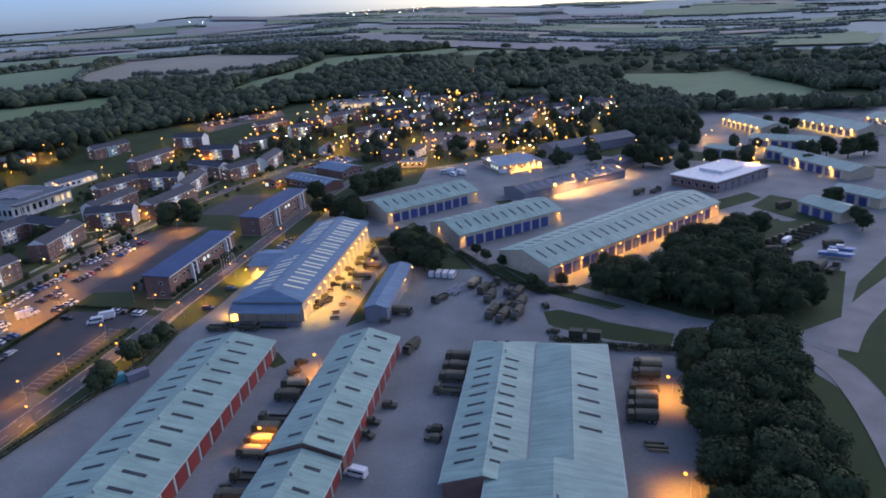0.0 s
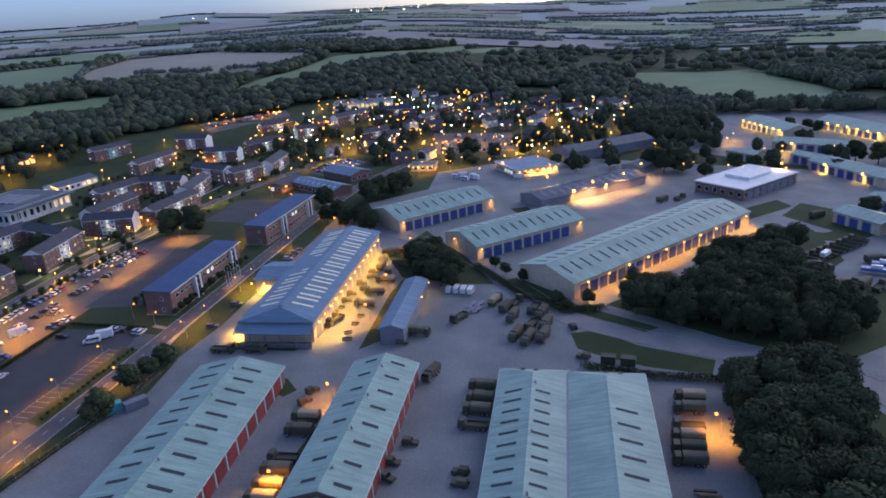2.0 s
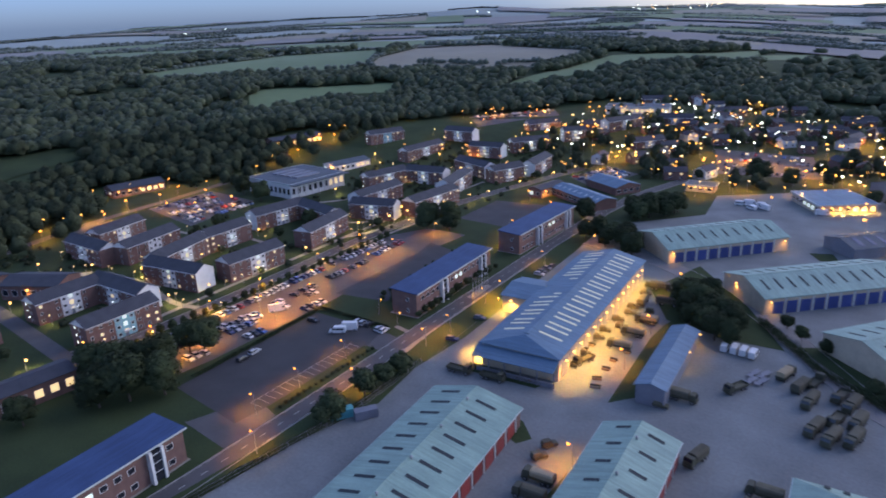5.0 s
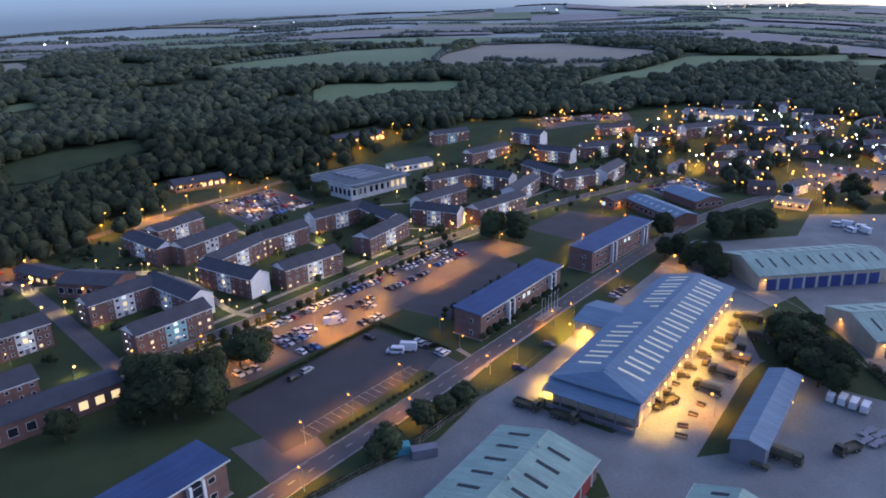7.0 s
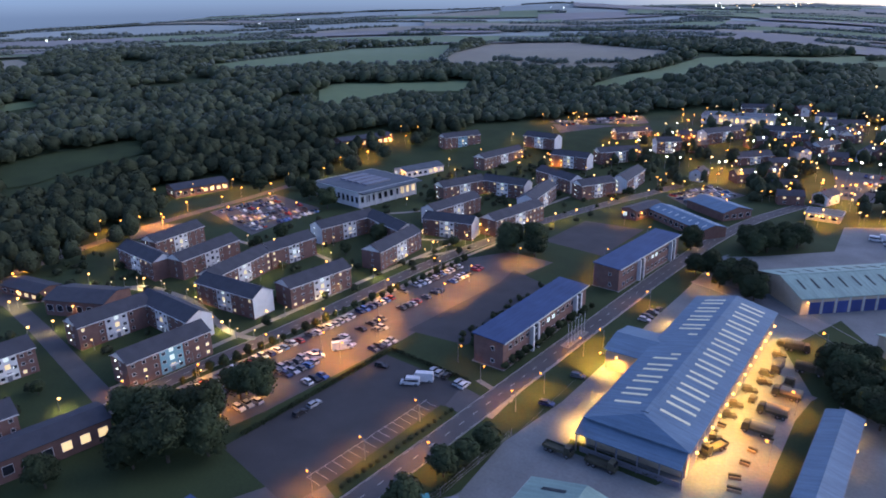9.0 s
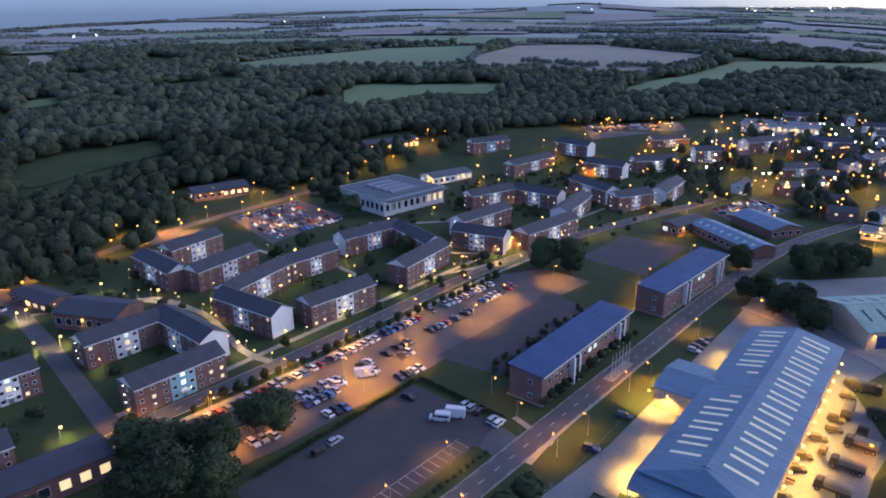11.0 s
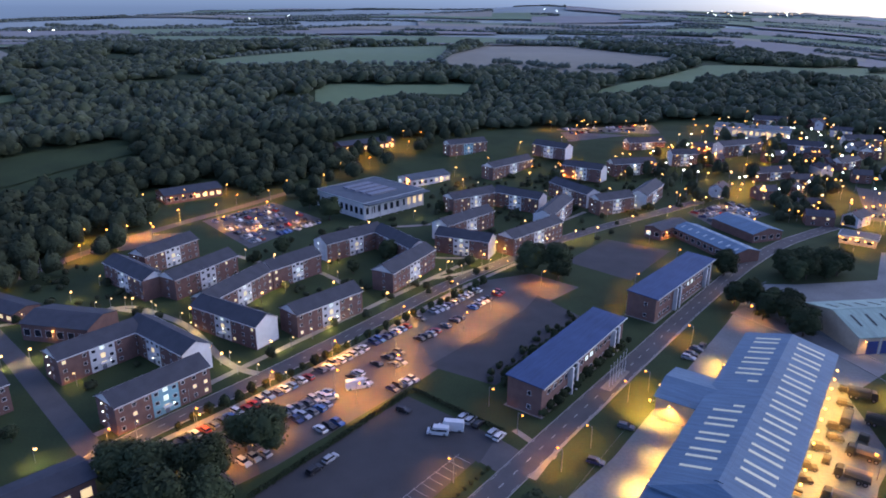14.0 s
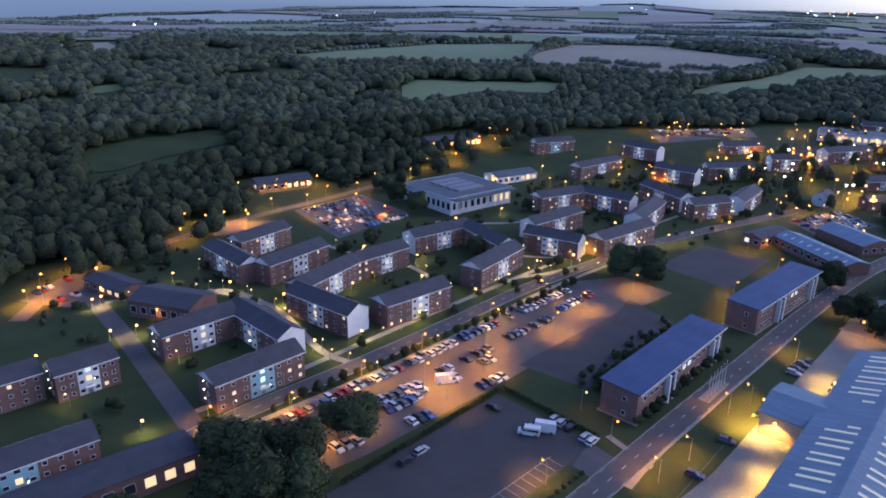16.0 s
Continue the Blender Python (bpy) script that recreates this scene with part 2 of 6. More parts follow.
def smooth(a, b, x):
    u = min(1.0, max(0.0, (x - a) / (b - a)))
    return u * u * (3 - 2 * u)


# ---- the lie of the land ----
HUB = (105.0, -120.0)
RISE = [(0, 0), (400, 0), (545, 14), (760, 33), (1000, 45), (1900, 62), (4800, 0)]
SKYLINE = [(-180, 40), (-40, 10), (-15, 5), (0, 45), (10, 68), (20, 95), (30, 108), (37, 118), (45, 102), (52, 106), (62, 98), (75, 40), (86, -10), (120, 20), (180, 40)]


def table(rows, x):
    for (a, p), (b, q) in zip(rows, rows[1:]):
        if x <= b:
            return p + (q - p) * smooth(0, 1, (x - a) / (b - a)) if x > a else p
    return rows[-1][1]


def land(x, y):
    dx, dy = x - HUB[0], y - HUB[1]
    r = math.hypot(dx, dy)
    if r < 375:
        return 0.0
    az = math.degrees(math.atan2(-dx, dy))
    top = table(SKYLINE, az)
    near = table(RISE, min(r, 1900.0)) * (smooth(-8, 30, az) if az > -100 else 1.0)
    k = smooth(1500, 4600, r)
    z = near * (1 - k) + top * k
    z += smooth(900, 2200, r) * 16 * noise.noise((x / 620.0, y / 620.0, 3.1)) * (1 - smooth(3600, 4600, r))
    z += smooth(2400, 3000, r) * (1 - smooth(3100, 3900, r)) * 26 * math.exp(-((az - 39) / 9.0) ** 2)
    return z


def ground():
    s = Solid()
    radii = [0, 60, 150, 260, 375] + [375 * 1.045 ** i for i in range(1, 59)]
    radii = [r for r in radii if r < 4800] + [4800.0]
    n = 480
    s.v.append((HUB[0], HUB[1], 0))
    for r in radii[1:]:
        for i in range(n):
            w = 2 * math.pi * i / n
            x, y = HUB[0] + r * math.sin(w), HUB[1] + r * math.cos(w)
            s.v.append((x, y, land(x, y)))
    for i in range(n):
        s.f.append((0, 1 + (i + 1) % n, 1 + i))
    for k in range(len(radii) - 2):
        a, b = 1 + k * n, 1 + (k + 1) * n
        for i in range(n):
            j = (i + 1) % n
            s.f.append((a + i, a + j, b + j, b + i))
    # past 1180 m the ground takes the paler colour with painted haze
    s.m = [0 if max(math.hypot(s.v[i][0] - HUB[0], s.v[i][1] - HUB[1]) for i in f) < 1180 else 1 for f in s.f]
    return tagged(part("ground", s, [M_GRASS, M_FARLAND_HAZE]), "gently rising dark green grassland round the camp", "ground", kind="structure")


def sheet(name, pts, z, material, label, category, drape=False, thick=0.0, step=40.0):
    """A flat patch of surface on the land, from its outline in plan."""
    bm = bmesh.new()
    vs = [bm.verts.new((x, y, 0)) for x, y in pts]
    bm.faces.new(vs)
    if drape:
        bmesh.ops.triangulate(bm, faces=bm.faces)
        for _ in range(8):
            es = [e for e in bm.edges if e.calc_length() > step]
            if not es:
                break
            bmesh.ops.subdivide_edges(bm, edges=es, cuts=1)
            bmesh.ops.triangulate(bm, faces=bm.faces)
    for v in bm.verts:
        v.co.z = z + (land(v.co.x, v.co.y) if drape else 0)
    bm.normal_update()
    for f in bm.faces:
        if f.normal.z < 0:
            f.normal_flip()
    me = bpy.data.meshes.new(name)
    bm.to_mesh(me)
    bm.free()
    me.materials.append(material)
    return tagged(new(name, me), label, category, kind="structure")


def ribbon(pts, w):
    """The outline of a strip of width w along a line."""
    left, right = [], []
    for i, (x, y) in enumerate(pts):
        a, b = pts[max(0, i - 1)], pts[min(len(pts) - 1, i + 1)]
        d = math.hypot(b[0] - a[0], b[1] - a[1])
        nx, ny = -(b[1] - a[1]) / d, (b[0] - a[0]) / d
        left.append((x + nx * w / 2, y + ny * w / 2))
        right.append((x - nx * w / 2, y - ny * w / 2))
    return left + right[::-1]


def curve(pts, per=6):
    """A smooth line through the points."""
    out = []
    p = [pts[0]] + list(pts) + [pts[-1]]
    for i in range(1, len(p) - 2):
        for k in range(per):
            t = k / per
            out.append(tuple(0.5 * (2 * p[i][c] + (p[i + 1][c] - p[i - 1][c]) * t + (2 * p[i - 1][c] - 5 * p[i][c] + 4 * p[i + 1][c] - p[i + 2][c]) * t * t
                             + (3 * p[i][c] - p[i - 1][c] - 3 * p[i + 1][c] + p[i + 2][c]) * t ** 3) for c in (0, 1)))
    return out + [tuple(pts[-1])]

# ---- ground, roads, yards ----
ground()
MAIN = curve([(36, -165), (31, -105), (26.5, -67), (21.6, -30), (16.6, 5), (10.8, 48), (5, 90), (1, 125), (-2, 160), (-2, 200), (5, 245)])
STREET = curve([(-42, -150), (-46, -108), (-52, -88), (-55, -70), (-59, -37), (-65, 2), (-72, 45), (-75, 89), (-76, 136), (-68, 207), (-60, 266), (-45, 330)])
LOOP = curve([(16, 108), (40, 104), (60, 98), (80, 87), (103, 72), (127, 47), (147, 28), (171, 19), (194, 14), (218, 9), (234, -4), (240, -40), (240, -90)])
EAST = curve([(236, 8), (244, 30), (262, 62), (300, 120), (330, 200)])
BACKROAD = curve([(-150, -115), (-183, -92), (-199, -60), (-212, -28), (-222, 10), (-229, 45), (-239, 84), (-250, 130), (-259, 172), (-264, 214), (-250, 275), (-205, 335)])
sheet("yard", [(36, -165), (215, -165), (215, -60), (231, -20), (236, 10), (250, 60), (290, 140), (300, 230), (180, 250), (120, 262), (70, 250), (30, 215), (18, 180), (10, 135), (18, 95), (25, 50), (33, 0), (36, -60)], 0.02, M_CONC,
      "pale grey concrete yard between the sheds", "yard")
for line, w, text in ((MAIN, 6.4, "grey asphalt road through the camp"), (STREET, 6.0, "grey asphalt road past the barrack blocks"), (LOOP, 8.5, "curving pale asphalt road round the yard"),
                      (EAST, 9.0, "pale asphalt road beside the woods"), (BACKROAD, 6.0, "lamp-lit asphalt road along the edge of the woods")):
    sheet("road", ribbon(line, w), 0.06 + 0.002 * w, M_PALEROAD if "pale" in text else M_ROAD, text, "road")


def kerb(line, off, label="low pale kerb stone beside the road"):
    """A raised kerb along one side of a road."""
    s = Solid()
    edge = ribbon(line, abs(off) * 2)
    n = len(line)
    edge = edge[:n] if off > 0 else edge[n:][::-1]
    for (x0, y0), (x1, y1) in zip(edge, edge[1:]):
        d = math.hypot(x1 - x0, y1 - y0)
        nx, ny = -(y1 - y0) / d * 0.09, (x1 - x0) / d * 0.09
        s.prism([(x0 - nx, y0 - ny, 0), (x1 - nx, y1 - ny, 0), (x1 + nx, y1 + ny, 0), (x0 + nx, y0 + ny, 0)], (0, 0, 0.16))
    tagged(part("kerb", s, M_KERB), label, "kerb", kind="structure")


for line, w in ((MAIN, 3.35), (STREET, 3.1), (LOOP, 4.4)):
    kerb(line, w)
    kerb(line, -w)


def dashes(line, off, on=2.0, gap=4.0, w=0.13, z=0.075, skip=0.0):
    """Painted dashes along a road."""
    s = Solid()
    pts = [Vector((x, y, 0)) for x, y in line]
    pos, want = 0.0, skip
    for a, b in zip(pts, pts[1:]):
        d = (b - a).length
        u = (b - a) / d
        nrm = Vector((-u.y, u.x, 0))
        while want < pos + d:
            p = a + u * (want - pos) + nrm * off
            q = p + u * min(on, pos + d - want)
            s.face([p - nrm * w + Vector((0, 0, z)), q - nrm * w + Vector((0, 0, z)), q + nrm * w + Vector((0, 0, z)), p + nrm * w + Vector((0, 0, z))])
            want += on + gap
        pos += d
    return tagged(part("road_marking", s, M_LINE), "white painted line on the asphalt", "road marking", kind="structure")


dashes(MAIN, 0.0)
dashes(STREET, 0.0)
dashes(MAIN, 2.95, 6.0, 0.3, 0.06)
dashes(MAIN, -2.95, 6.0, 0.3, 0.06)
sheet("car_park", [(-46, -80), (-50, -35), (-60, 18), (-66, 62), (-58, 82), (-36, 84), (-35, 52), (-31, 20), (-26, -8), (-20, -60), (-20, -78)], 0.04, M_PARK, "worn asphalt car park full of cars", "car park")
sheet("car_park", [(-13, -76), (-22, -17), (8, -13.5), (12, -24), (17, -66), (17, -76)], 0.045, M_ASPH, "dark asphalt car park with few cars", "car park")
sheet("road", [(8, -13.6), (22, -14), (22, -24), (12, -24)], 0.05, M_ROAD, "short asphalt entrance to the car park", "road")
sheet("road", [(17, -66), (28, -68), (30, -84), (6, -84), (8, -76), (17, -76)], 0.05, M_ROAD, "short asphalt turning by the car park", "road")
sheet("parade_square", [(-30.5, -1), (-33, 20), (-37, 52), (-42, 66), (-20, 62), (-12, 30), (-9, 5)], 0.044, M_ASPH, "dark asphalt square behind an office block", "square")
sheet("parade_square", [(-57, 104), (-62, 143), (-33, 150), (-26, 105)], 0.044, M_ASPH, "dark asphalt square beyond the trees", "square")
sheet("lane", ribbon([(-185, -92), (-120, -89.5), (-52, -89)], 6.0), 0.05, M_ROAD, "straight asphalt lane across the lawn", "lane")
path_z = 0.03
PATHS = (([(-48, -76), (-51.5, -38), (-57, 0), (-66, 46), (-70, 88)], 2.0), ([(-62, -86), (-65, -60), (-69, -36), (-75, 2), (-82, 48), (-86, 80)], 2.2), ([(-60, -40), (-74, -44), (-112, -42), (-140, -55)], 2.6),
                ([(-75, 2), (-88, 16), (-118, 20), (-140, 10), (-160, 5)], 2.4), ([(-64, -70), (-62, -78)], 1.6), ([(-82, 48), (-78, 60), (-76, 80)], 2.4), ([(-86, 80), (-100, 66), (-118, 68)], 2.2),
                ([(-71, -62), (-62, -62)], 1.5), ([(-150, -88), (-140, -60), (-134, -48), (-112, -42)], 2.2), ([(-86, 80), (-92, 128), (-96, 175)], 2.2), ([(9, -8), (26, -10)], 1.8),
                ([(24.6, -20), (21.2, -5), (18.4, 15), (15.6, 34), (12.4, 58), (8.9, 84)], 1.8), ([(-160, 66), (-140, 90), (-128, 120)], 3.0))
for line, w in PATHS:
    path_z += 0.003
    sheet("path", ribbon(curve(line), w), path_z, M_PATH, "pale paved footpath across the grass", "path")
sheet("car_park", [(-218, 18), (-226, 63), (-180, 64), (-164, 14)], 0.04, M_ROAD, "asphalt car park packed with cars beside the woods", "car park")
sheet("car_park", [(-58, 214), (-52, 252), (-26, 244), (-33, 198)], 0.05, M_ROAD, "asphalt car park packed with cars", "car park")
sheet("car_park", [(-10, 328), (50, 340), (70, 284), (14, 270)], 0.05, M_ROAD, "asphalt car park packed with cars", "car park", drape=True)
sheet("car_park", [(-222, 315), (-178, 384), (-156, 358), (-190, 288)], 0.08, M_ROAD, "asphalt car park packed with cars", "car park", drape=True)
sheet("car_park", [(-168, -112), (-185, -95), (-172, -75), (-150, -98)], 0.08, M_ROAD, "asphalt car park by the woods", "car park")
sheet("car_park", [(-222, -25), (-205, 5), (-190, 0), (-200, -30)], 0.08, M_ROAD, "asphalt car park under the trees", "car park")

# grass inside the yards
grass_z = 0.07
for pts in ([(150, 16.5), (158, 20.5), (170, 13), (192, 8.5), (191, 0), (174, 0.5), (161, 4), (153.6, 7)],
            [(88.5, -8), (80.6, 34.5), (80, 46.9), (83, 62), (88.5, 40), (93.8, 0)],
            [(45, -12.5), (70, -9.5), (69, -13.5), (47, -17)],
            [(25.6, -19), (22.4, -5), (19.5, 15), (16.8, 34), (13.6, 58), (11, 76), (13.5, 76), (18, 54.7), (22.1, 34.5), (28.5, 3.4), (31, -19)],
            [(31, -66), (35, -46), (30, -22), (34, -24), (40, -46), (37, -70), (37, -150), (33, -150)],
            [(101, -45), (104, -22), (100, -21.5), (95, -30), (97, -60), (104, -85), (106, -85)],
            [(66, -28), (76, -29), (82, -34), (80, -38), (64, -32)],
            [(63, 72), (68, 106), (97, 76), (116, 50), (104, 48), (79, 50)],
            [(197, -170), (201, -55), (194, -8), (196, 10), (219, 6), (232, -14), (234, -60), (234, -170)],
            [(158, 40), (186, 76), (208, 124), (232, 132), (238, 96), (226, 76), (248, 70), (240, 30), (224, 14), (196, 22)],
            [(10, 217), (33, 218), (42, 178), (22, 150), (12, 140)],
            [(222, 150), (232, 172), (262, 150), (246, 124)], [(206, 140), (228, 166), (222, 176), (200, 152)],
            [(228, 130), (236, 128), (262, 150), (268, 146), (246, 118), (232, 118)],
            [(118, 54), (128, 62), (148, 38), (176, 26), (172, 22), (146, 33)],
            [(104, 138), (110, 142), (106, 150), (98, 146)]):
    grass_z += 0.004
    sheet("grass", pts, grass_z, M_GRASS, "rough dark green grass verge", "grass")
sheet("grass", [(16.7, -62), (11, -24.5), (18.6, -25), (23.5, -50), (21.6, -60)], 0.07, M_GRASS, "grass strip beside the parking bays", "grass")

sheet("yard", [(170, 290), (190, 450), (340, 450), (335, 285), (300, 235), (240, 250)], 0.05, M_CONC, "grey concrete yard round the far sheds", "yard", drape=True)
# parking bay lines
s = Solid()
for i in range(17):
    y = -67 + i * 2.55
    x = 16.2 - (y + 67) * 0.135
    s.prism([(x, y, 0.06), (x - 4.6, y - 0.5, 0.06), (x - 4.6, y - 0.36, 0.06), (x, y + 0.14, 0.06)], (0, 0, 0.006))
s.prism([(11.6, -67.5, 0.06), (11.75, -67.5, 0.06), (6.5, -25.5, 0.06), (6.35, -25.5, 0.06)], (0, 0, 0.006))
tagged(part("bay_marking", s, M_LINE), "white painted parking bay lines", "road marking", kind="structure")
# slab joints of the concrete yard
s = Solid()
for i in range(-30, 34):
    a = radians(100)
    u, w = Vector((math.cos(a), math.sin(a), 0)), Vector((math.sin(a), -math.cos(a), 0))
    o = Vector((130, -45, 0.028))
    if -18 <= i <= 16:
        p = o + w * (i * 5.0)
        s.prism([p - u * 110 - w * .04, p + u * (75 - max(0, i - 4) * 7) - w * .04, p + u * (75 - max(0, i - 4) * 7) + w * .04, p - u * 110 + w * .04], (0, 0, 0.004))
    if -20 <= i <= 14:
        p = o + u * (i * 5.5)
        s.prism([p - w * 85 - u * .04, p + w * 58 - u * .04, p + w * 58 + u * .04, p - w * 85 + u * .04], (0, 0, 0.004))
tagged(part("slab_joint", s, mat("joint_tar", (0.20, 0.19, 0.18), (0.15, 0.145, 0.14), 0.8)), "tarred joints between concrete slabs", "joint", kind="structure")

# ---- fields and distance ----
FIELDS = [
    ('s', [(-537, 491), (-588, 566), (-707, 778), (-635, 859), (-349, 735), (-330, 687), (-324, 577), (-302, 512), (-435, 514), (-495, 466)]),
    ('p', [(-685, 218), (-721, 272), (-738, 400), (-785, 533), (-721, 709), (-553, 512), (-532, 452), (-593, 374), (-605, 357), (-656, 269)]),
    ('p', [(-465, 255), (-480, 283), (-419, 352), (-382, 399), (-359, 355), (-405, 309), (-407, 268), (-428, 230)]),
    ('p', [(-279, 439), (-279, 542), (-292, 703), (-219, 817), (-177, 1041), (-162, 849), (-228, 676), (-235, 535), (-255, 462)]),
    ('g', [(-385, -46), (-396, -9), (-397, 51), (-362, 47), (-353, -4), (-341, -38), (-343, -56)]),
    ('p', [(108, 719), (241, 748), (307, 556), (293, 484), (239, 493), (180, 549), (125, 612)]),
    ('p', [(-581, -1), (-588, 38), (-561, 25), (-553, -7)]),
    ('s', [(-911, 72), (-897, 115), (-798, 77), (-807, 50)]),
    ('s', [(-1160, 597), (-1148, 799), (-1046, 710), (-1060, 575)]),
    ('p', [(-1285, 291), (-1165, 445), (-1027, 443), (-1101, 296)]),
    ('p', [(-238, 695), (-155, 897), (-92, 1064), (-86, 916), (-162, 758)]),
    ('p', [(-430, 230), (-449, 264), (-440, 293), (-425, 267), (-404, 232)]),
    ('s', [(-978, 32), (-1012, 117), (-899, 105), (-878, 28)]),
    ('p', [(-703, 503), (-685, 349), (-666, 321), (-606, 419)]),
]
for i, (kindf, pts) in enumerate(FIELDS):
    sheet("field", pts, 0.6, {"s": M_FIELD, "p": M_PASTURE, "g": M_GRASS}[kindf], {"s": "pale harvested stubble field on the rise", "p": "green pasture between dark hedges", "g": "dark grassy clearing in the woods"}[kindf], "field", drape=True, step=30)
prng = random.Random(17)
# random patchwork of fields, added also to lift the far land as haze would
for i in range(95):
    r0, a0 = 1230 * (3.7 ** prng.random()), prng.uniform(-20, 106)
    dr, da = r0 * prng.uniform(0.03, 0.09), math.degrees(prng.uniform(110, 330) / r0)
    lean = prng.uniform(-0.03, 0.03) * r0
    pts = []
    for k, (u, v) in enumerate(((-1, -1), (0, -1.1), (1, -1), (1, 1), (0, 1.08), (-1, 1))):
        a, r = a0 + u * da, r0 + v * dr + u * lean
        pts.append((HUB[0] - r * math.sin(radians(a)), HUB[1] + r * math.cos(radians(a))))
    k = prng.random()
    sheet("field", pts, 1.2 + 0.0011 * r0 + 0.012 * i, M_PASTURE if k < 0.45 else M_FIELD if k < 0.75 else M_PLOUGH,
          "distant green pasture field" if k < 0.45 else "distant pale stubble field" if k < 0.75 else "distant brown ploughed field", "field", drape=True, step=70)

# ---- buildings ----
def along(x, y, az):
    """The pose of a building whose length runs from (x, y) in the direction az, degrees from east."""
    return pose(x, y, land(x, y), 0, 0, az - 90)


def gable_roof(L, W, eave, ridge, over=0.5, hip0=0.0, hip1=0.0, th=0.18):
    """A closed roof slab along +y with optional hipped ends."""
    s = Solid()
    k = (ridge - eave) / (W / 2)
    a, e = W / 2 + over, eave - k * over
    y0, y1 = -over, L + over
    top = [(-a, y0, e), (a, y0, e), (a, y1, e), (-a, y1, e), (0, y0 + hip0, ridge), (0, y1 - hip1, ridge)]
    for dz in (th, 0.02):
        s.v += [(x, y, z + dz) for x, y, z in top]
    for o in (0, 6):
        s.f += [(o + 1, o + 2, o + 5, o + 4), (o + 3, o + 0, o + 4, o + 5), (o + 0, o + 1, o + 4), (o + 2, o + 3, o + 5)] if (hip0 and hip1) else [(o + 1, o + 2, o + 5, o + 4), (o + 3, o + 0, o + 4, o + 5)]
        if hip0 and not hip1:
            s.f.append((o + 0, o + 1, o + 4))
        if hip1 and not hip0:
            s.f.append((o + 2, o + 3, o + 5))
    rim = [(0, 1), (1, 2), (2, 3), (3, 0)]
    if not hip0:
        rim = [r for r in rim if r != (0, 1)] + [(0, 4), (4, 1)]
    if not hip1:
        rim = [r for r in rim if r != (2, 3)] + [(2, 5), (5, 3)]
    s.f += [(p, q, q + 6, p + 6) for p, q in rim]
    s.m = [0] * len(s.f)
    return s


def slope_strip(W, eave, ridge, sx, a, b, y, w, h=0.26):
    """A thin raised panel lying on the slope sx, from a to b metres out from the ridge."""
    k = (ridge - eave) / (W / 2)
    s = Solid()
    p = [(sx * a, y - w / 2, ridge - k * a + 0.19), (sx * b, y - w / 2, ridge - k * b + 0.19), (sx * b, y + w / 2, ridge - k * b + 0.19), (sx * a, y + w / 2, ridge - k * a + 0.19)]
    s.prism(p, (0, 0, h - 0.19))
    return s


def walls(L, W, eave, ridge, hip0=0.0, hip1=0.0):
    s = Solid()
    if hip0 or hip1:
        s.box(-W / 2, 0, 0, W / 2, L, eave)
        if not hip0:
            s.prism([(-W / 2, 0, eave), (W / 2, 0, eave), (0, 0, ridge)], (0, 0.2, 0))
        if not hip1:
            s.prism([(-W / 2, L, eave), (W / 2, L, eave), (0, L, ridge)], (0, -0.2, 0))
    else:
        s.prism([(-W / 2, 0, 0), (W / 2, 0, 0), (W / 2, 0, eave), (0, 0, ridge), (-W / 2, 0, eave)], (0, L, 0))
    return s


def bulb(parent, x, y, z, energy, col, glowmat, r=0.22, depth=0.0, dx=0.0):
    """A lamp that gives light, with its glowing glass."""
    s = Solid()
    n = 8
    for k, zz in enumerate((-0.8, -0.3, 0.4, 0.9)):
        rr = r * math.sqrt(max(0.05, 1 - zz * zz))
        s.v += [(x + rr * math.cos(2 * math.pi * i / n), y + rr * math.sin(2 * math.pi * i / n), z + zz * r) for i in range(n)]
    for k in range(3):
        s.f += [(k * n + i, k * n + (i + 1) % n, (k + 1) * n + (i + 1) % n, (k + 1) * n + i) for i in range(n)]
    s.f += [tuple(reversed(range(n))), tuple(3 * n + i for i in range(n))]
    s.m = [0] * len(s.f)
    ob = part("lamp_glass", s, glowmat, parent)
    if energy:
        d = bpy.data.lights.get("light_%d" % energy + glowmat.name)
        if d is None:
            d = bpy.data.lights.new("light_%d" % energy + glowmat.name, "SPOT")
            d.energy, d.color, d.shadow_soft_size = energy, col, 0.3
            d.spot_size, d.spot_blend = radians(140), 0.7
        lo = new("lamp_light", d)
        lo.parent = parent
        lo.location = (x + dx, y, z - r - 0.35 - depth)
    return ob


def wall_lamp(parent, x, y, z, out, energy, col, glowmat, r=0.25, reach=0.6):
    s = Solid()
    s.box(min(x, x + out * reach), y - 0.06, z + 0.2, max(x, x + out * reach), y + 0.06, z + 0.34)
    s.box(x + out * 0.35 - 0.25, y - 0.25, z + 0.16, x + out * 0.35 + 0.25, y + 0.25, z + 0.24)
    part("lamp_bracket", s, M_STEEL, parent)
    bulb(parent, x + out * reach, y, z, energy, col, glowmat, r, 0.0, out * 1.6 if energy > 1000 else 0.0)


def roller_door(parent, x, y, w, h, sx, material, mesh={}):
    key = (w, h, sx, material.name)
    if key not in mesh:
        s = Solid()
        out = [(0.0, 0.0)]
        for i in range(9):
            out += [(sx * 0.10, h * i / 9 + 0.02), (sx * 0.10, h * (i + 0.85) / 9), (sx * 0.06, h * (i + 0.88) / 9), (sx * 0.06, h * (i + 1) / 9)]
        out += [(sx * 0.16, h), (sx * 0.16, h + 0.2), (0.0, h + 0.2)]
        s.prism([(a, -w / 2, b) for a, b in out], (0, w, 0))
        mesh[key] = s.mesh("roller_door", material)
    return part("roller_door", mesh[key], None, parent, at=pose(x, y, 0))


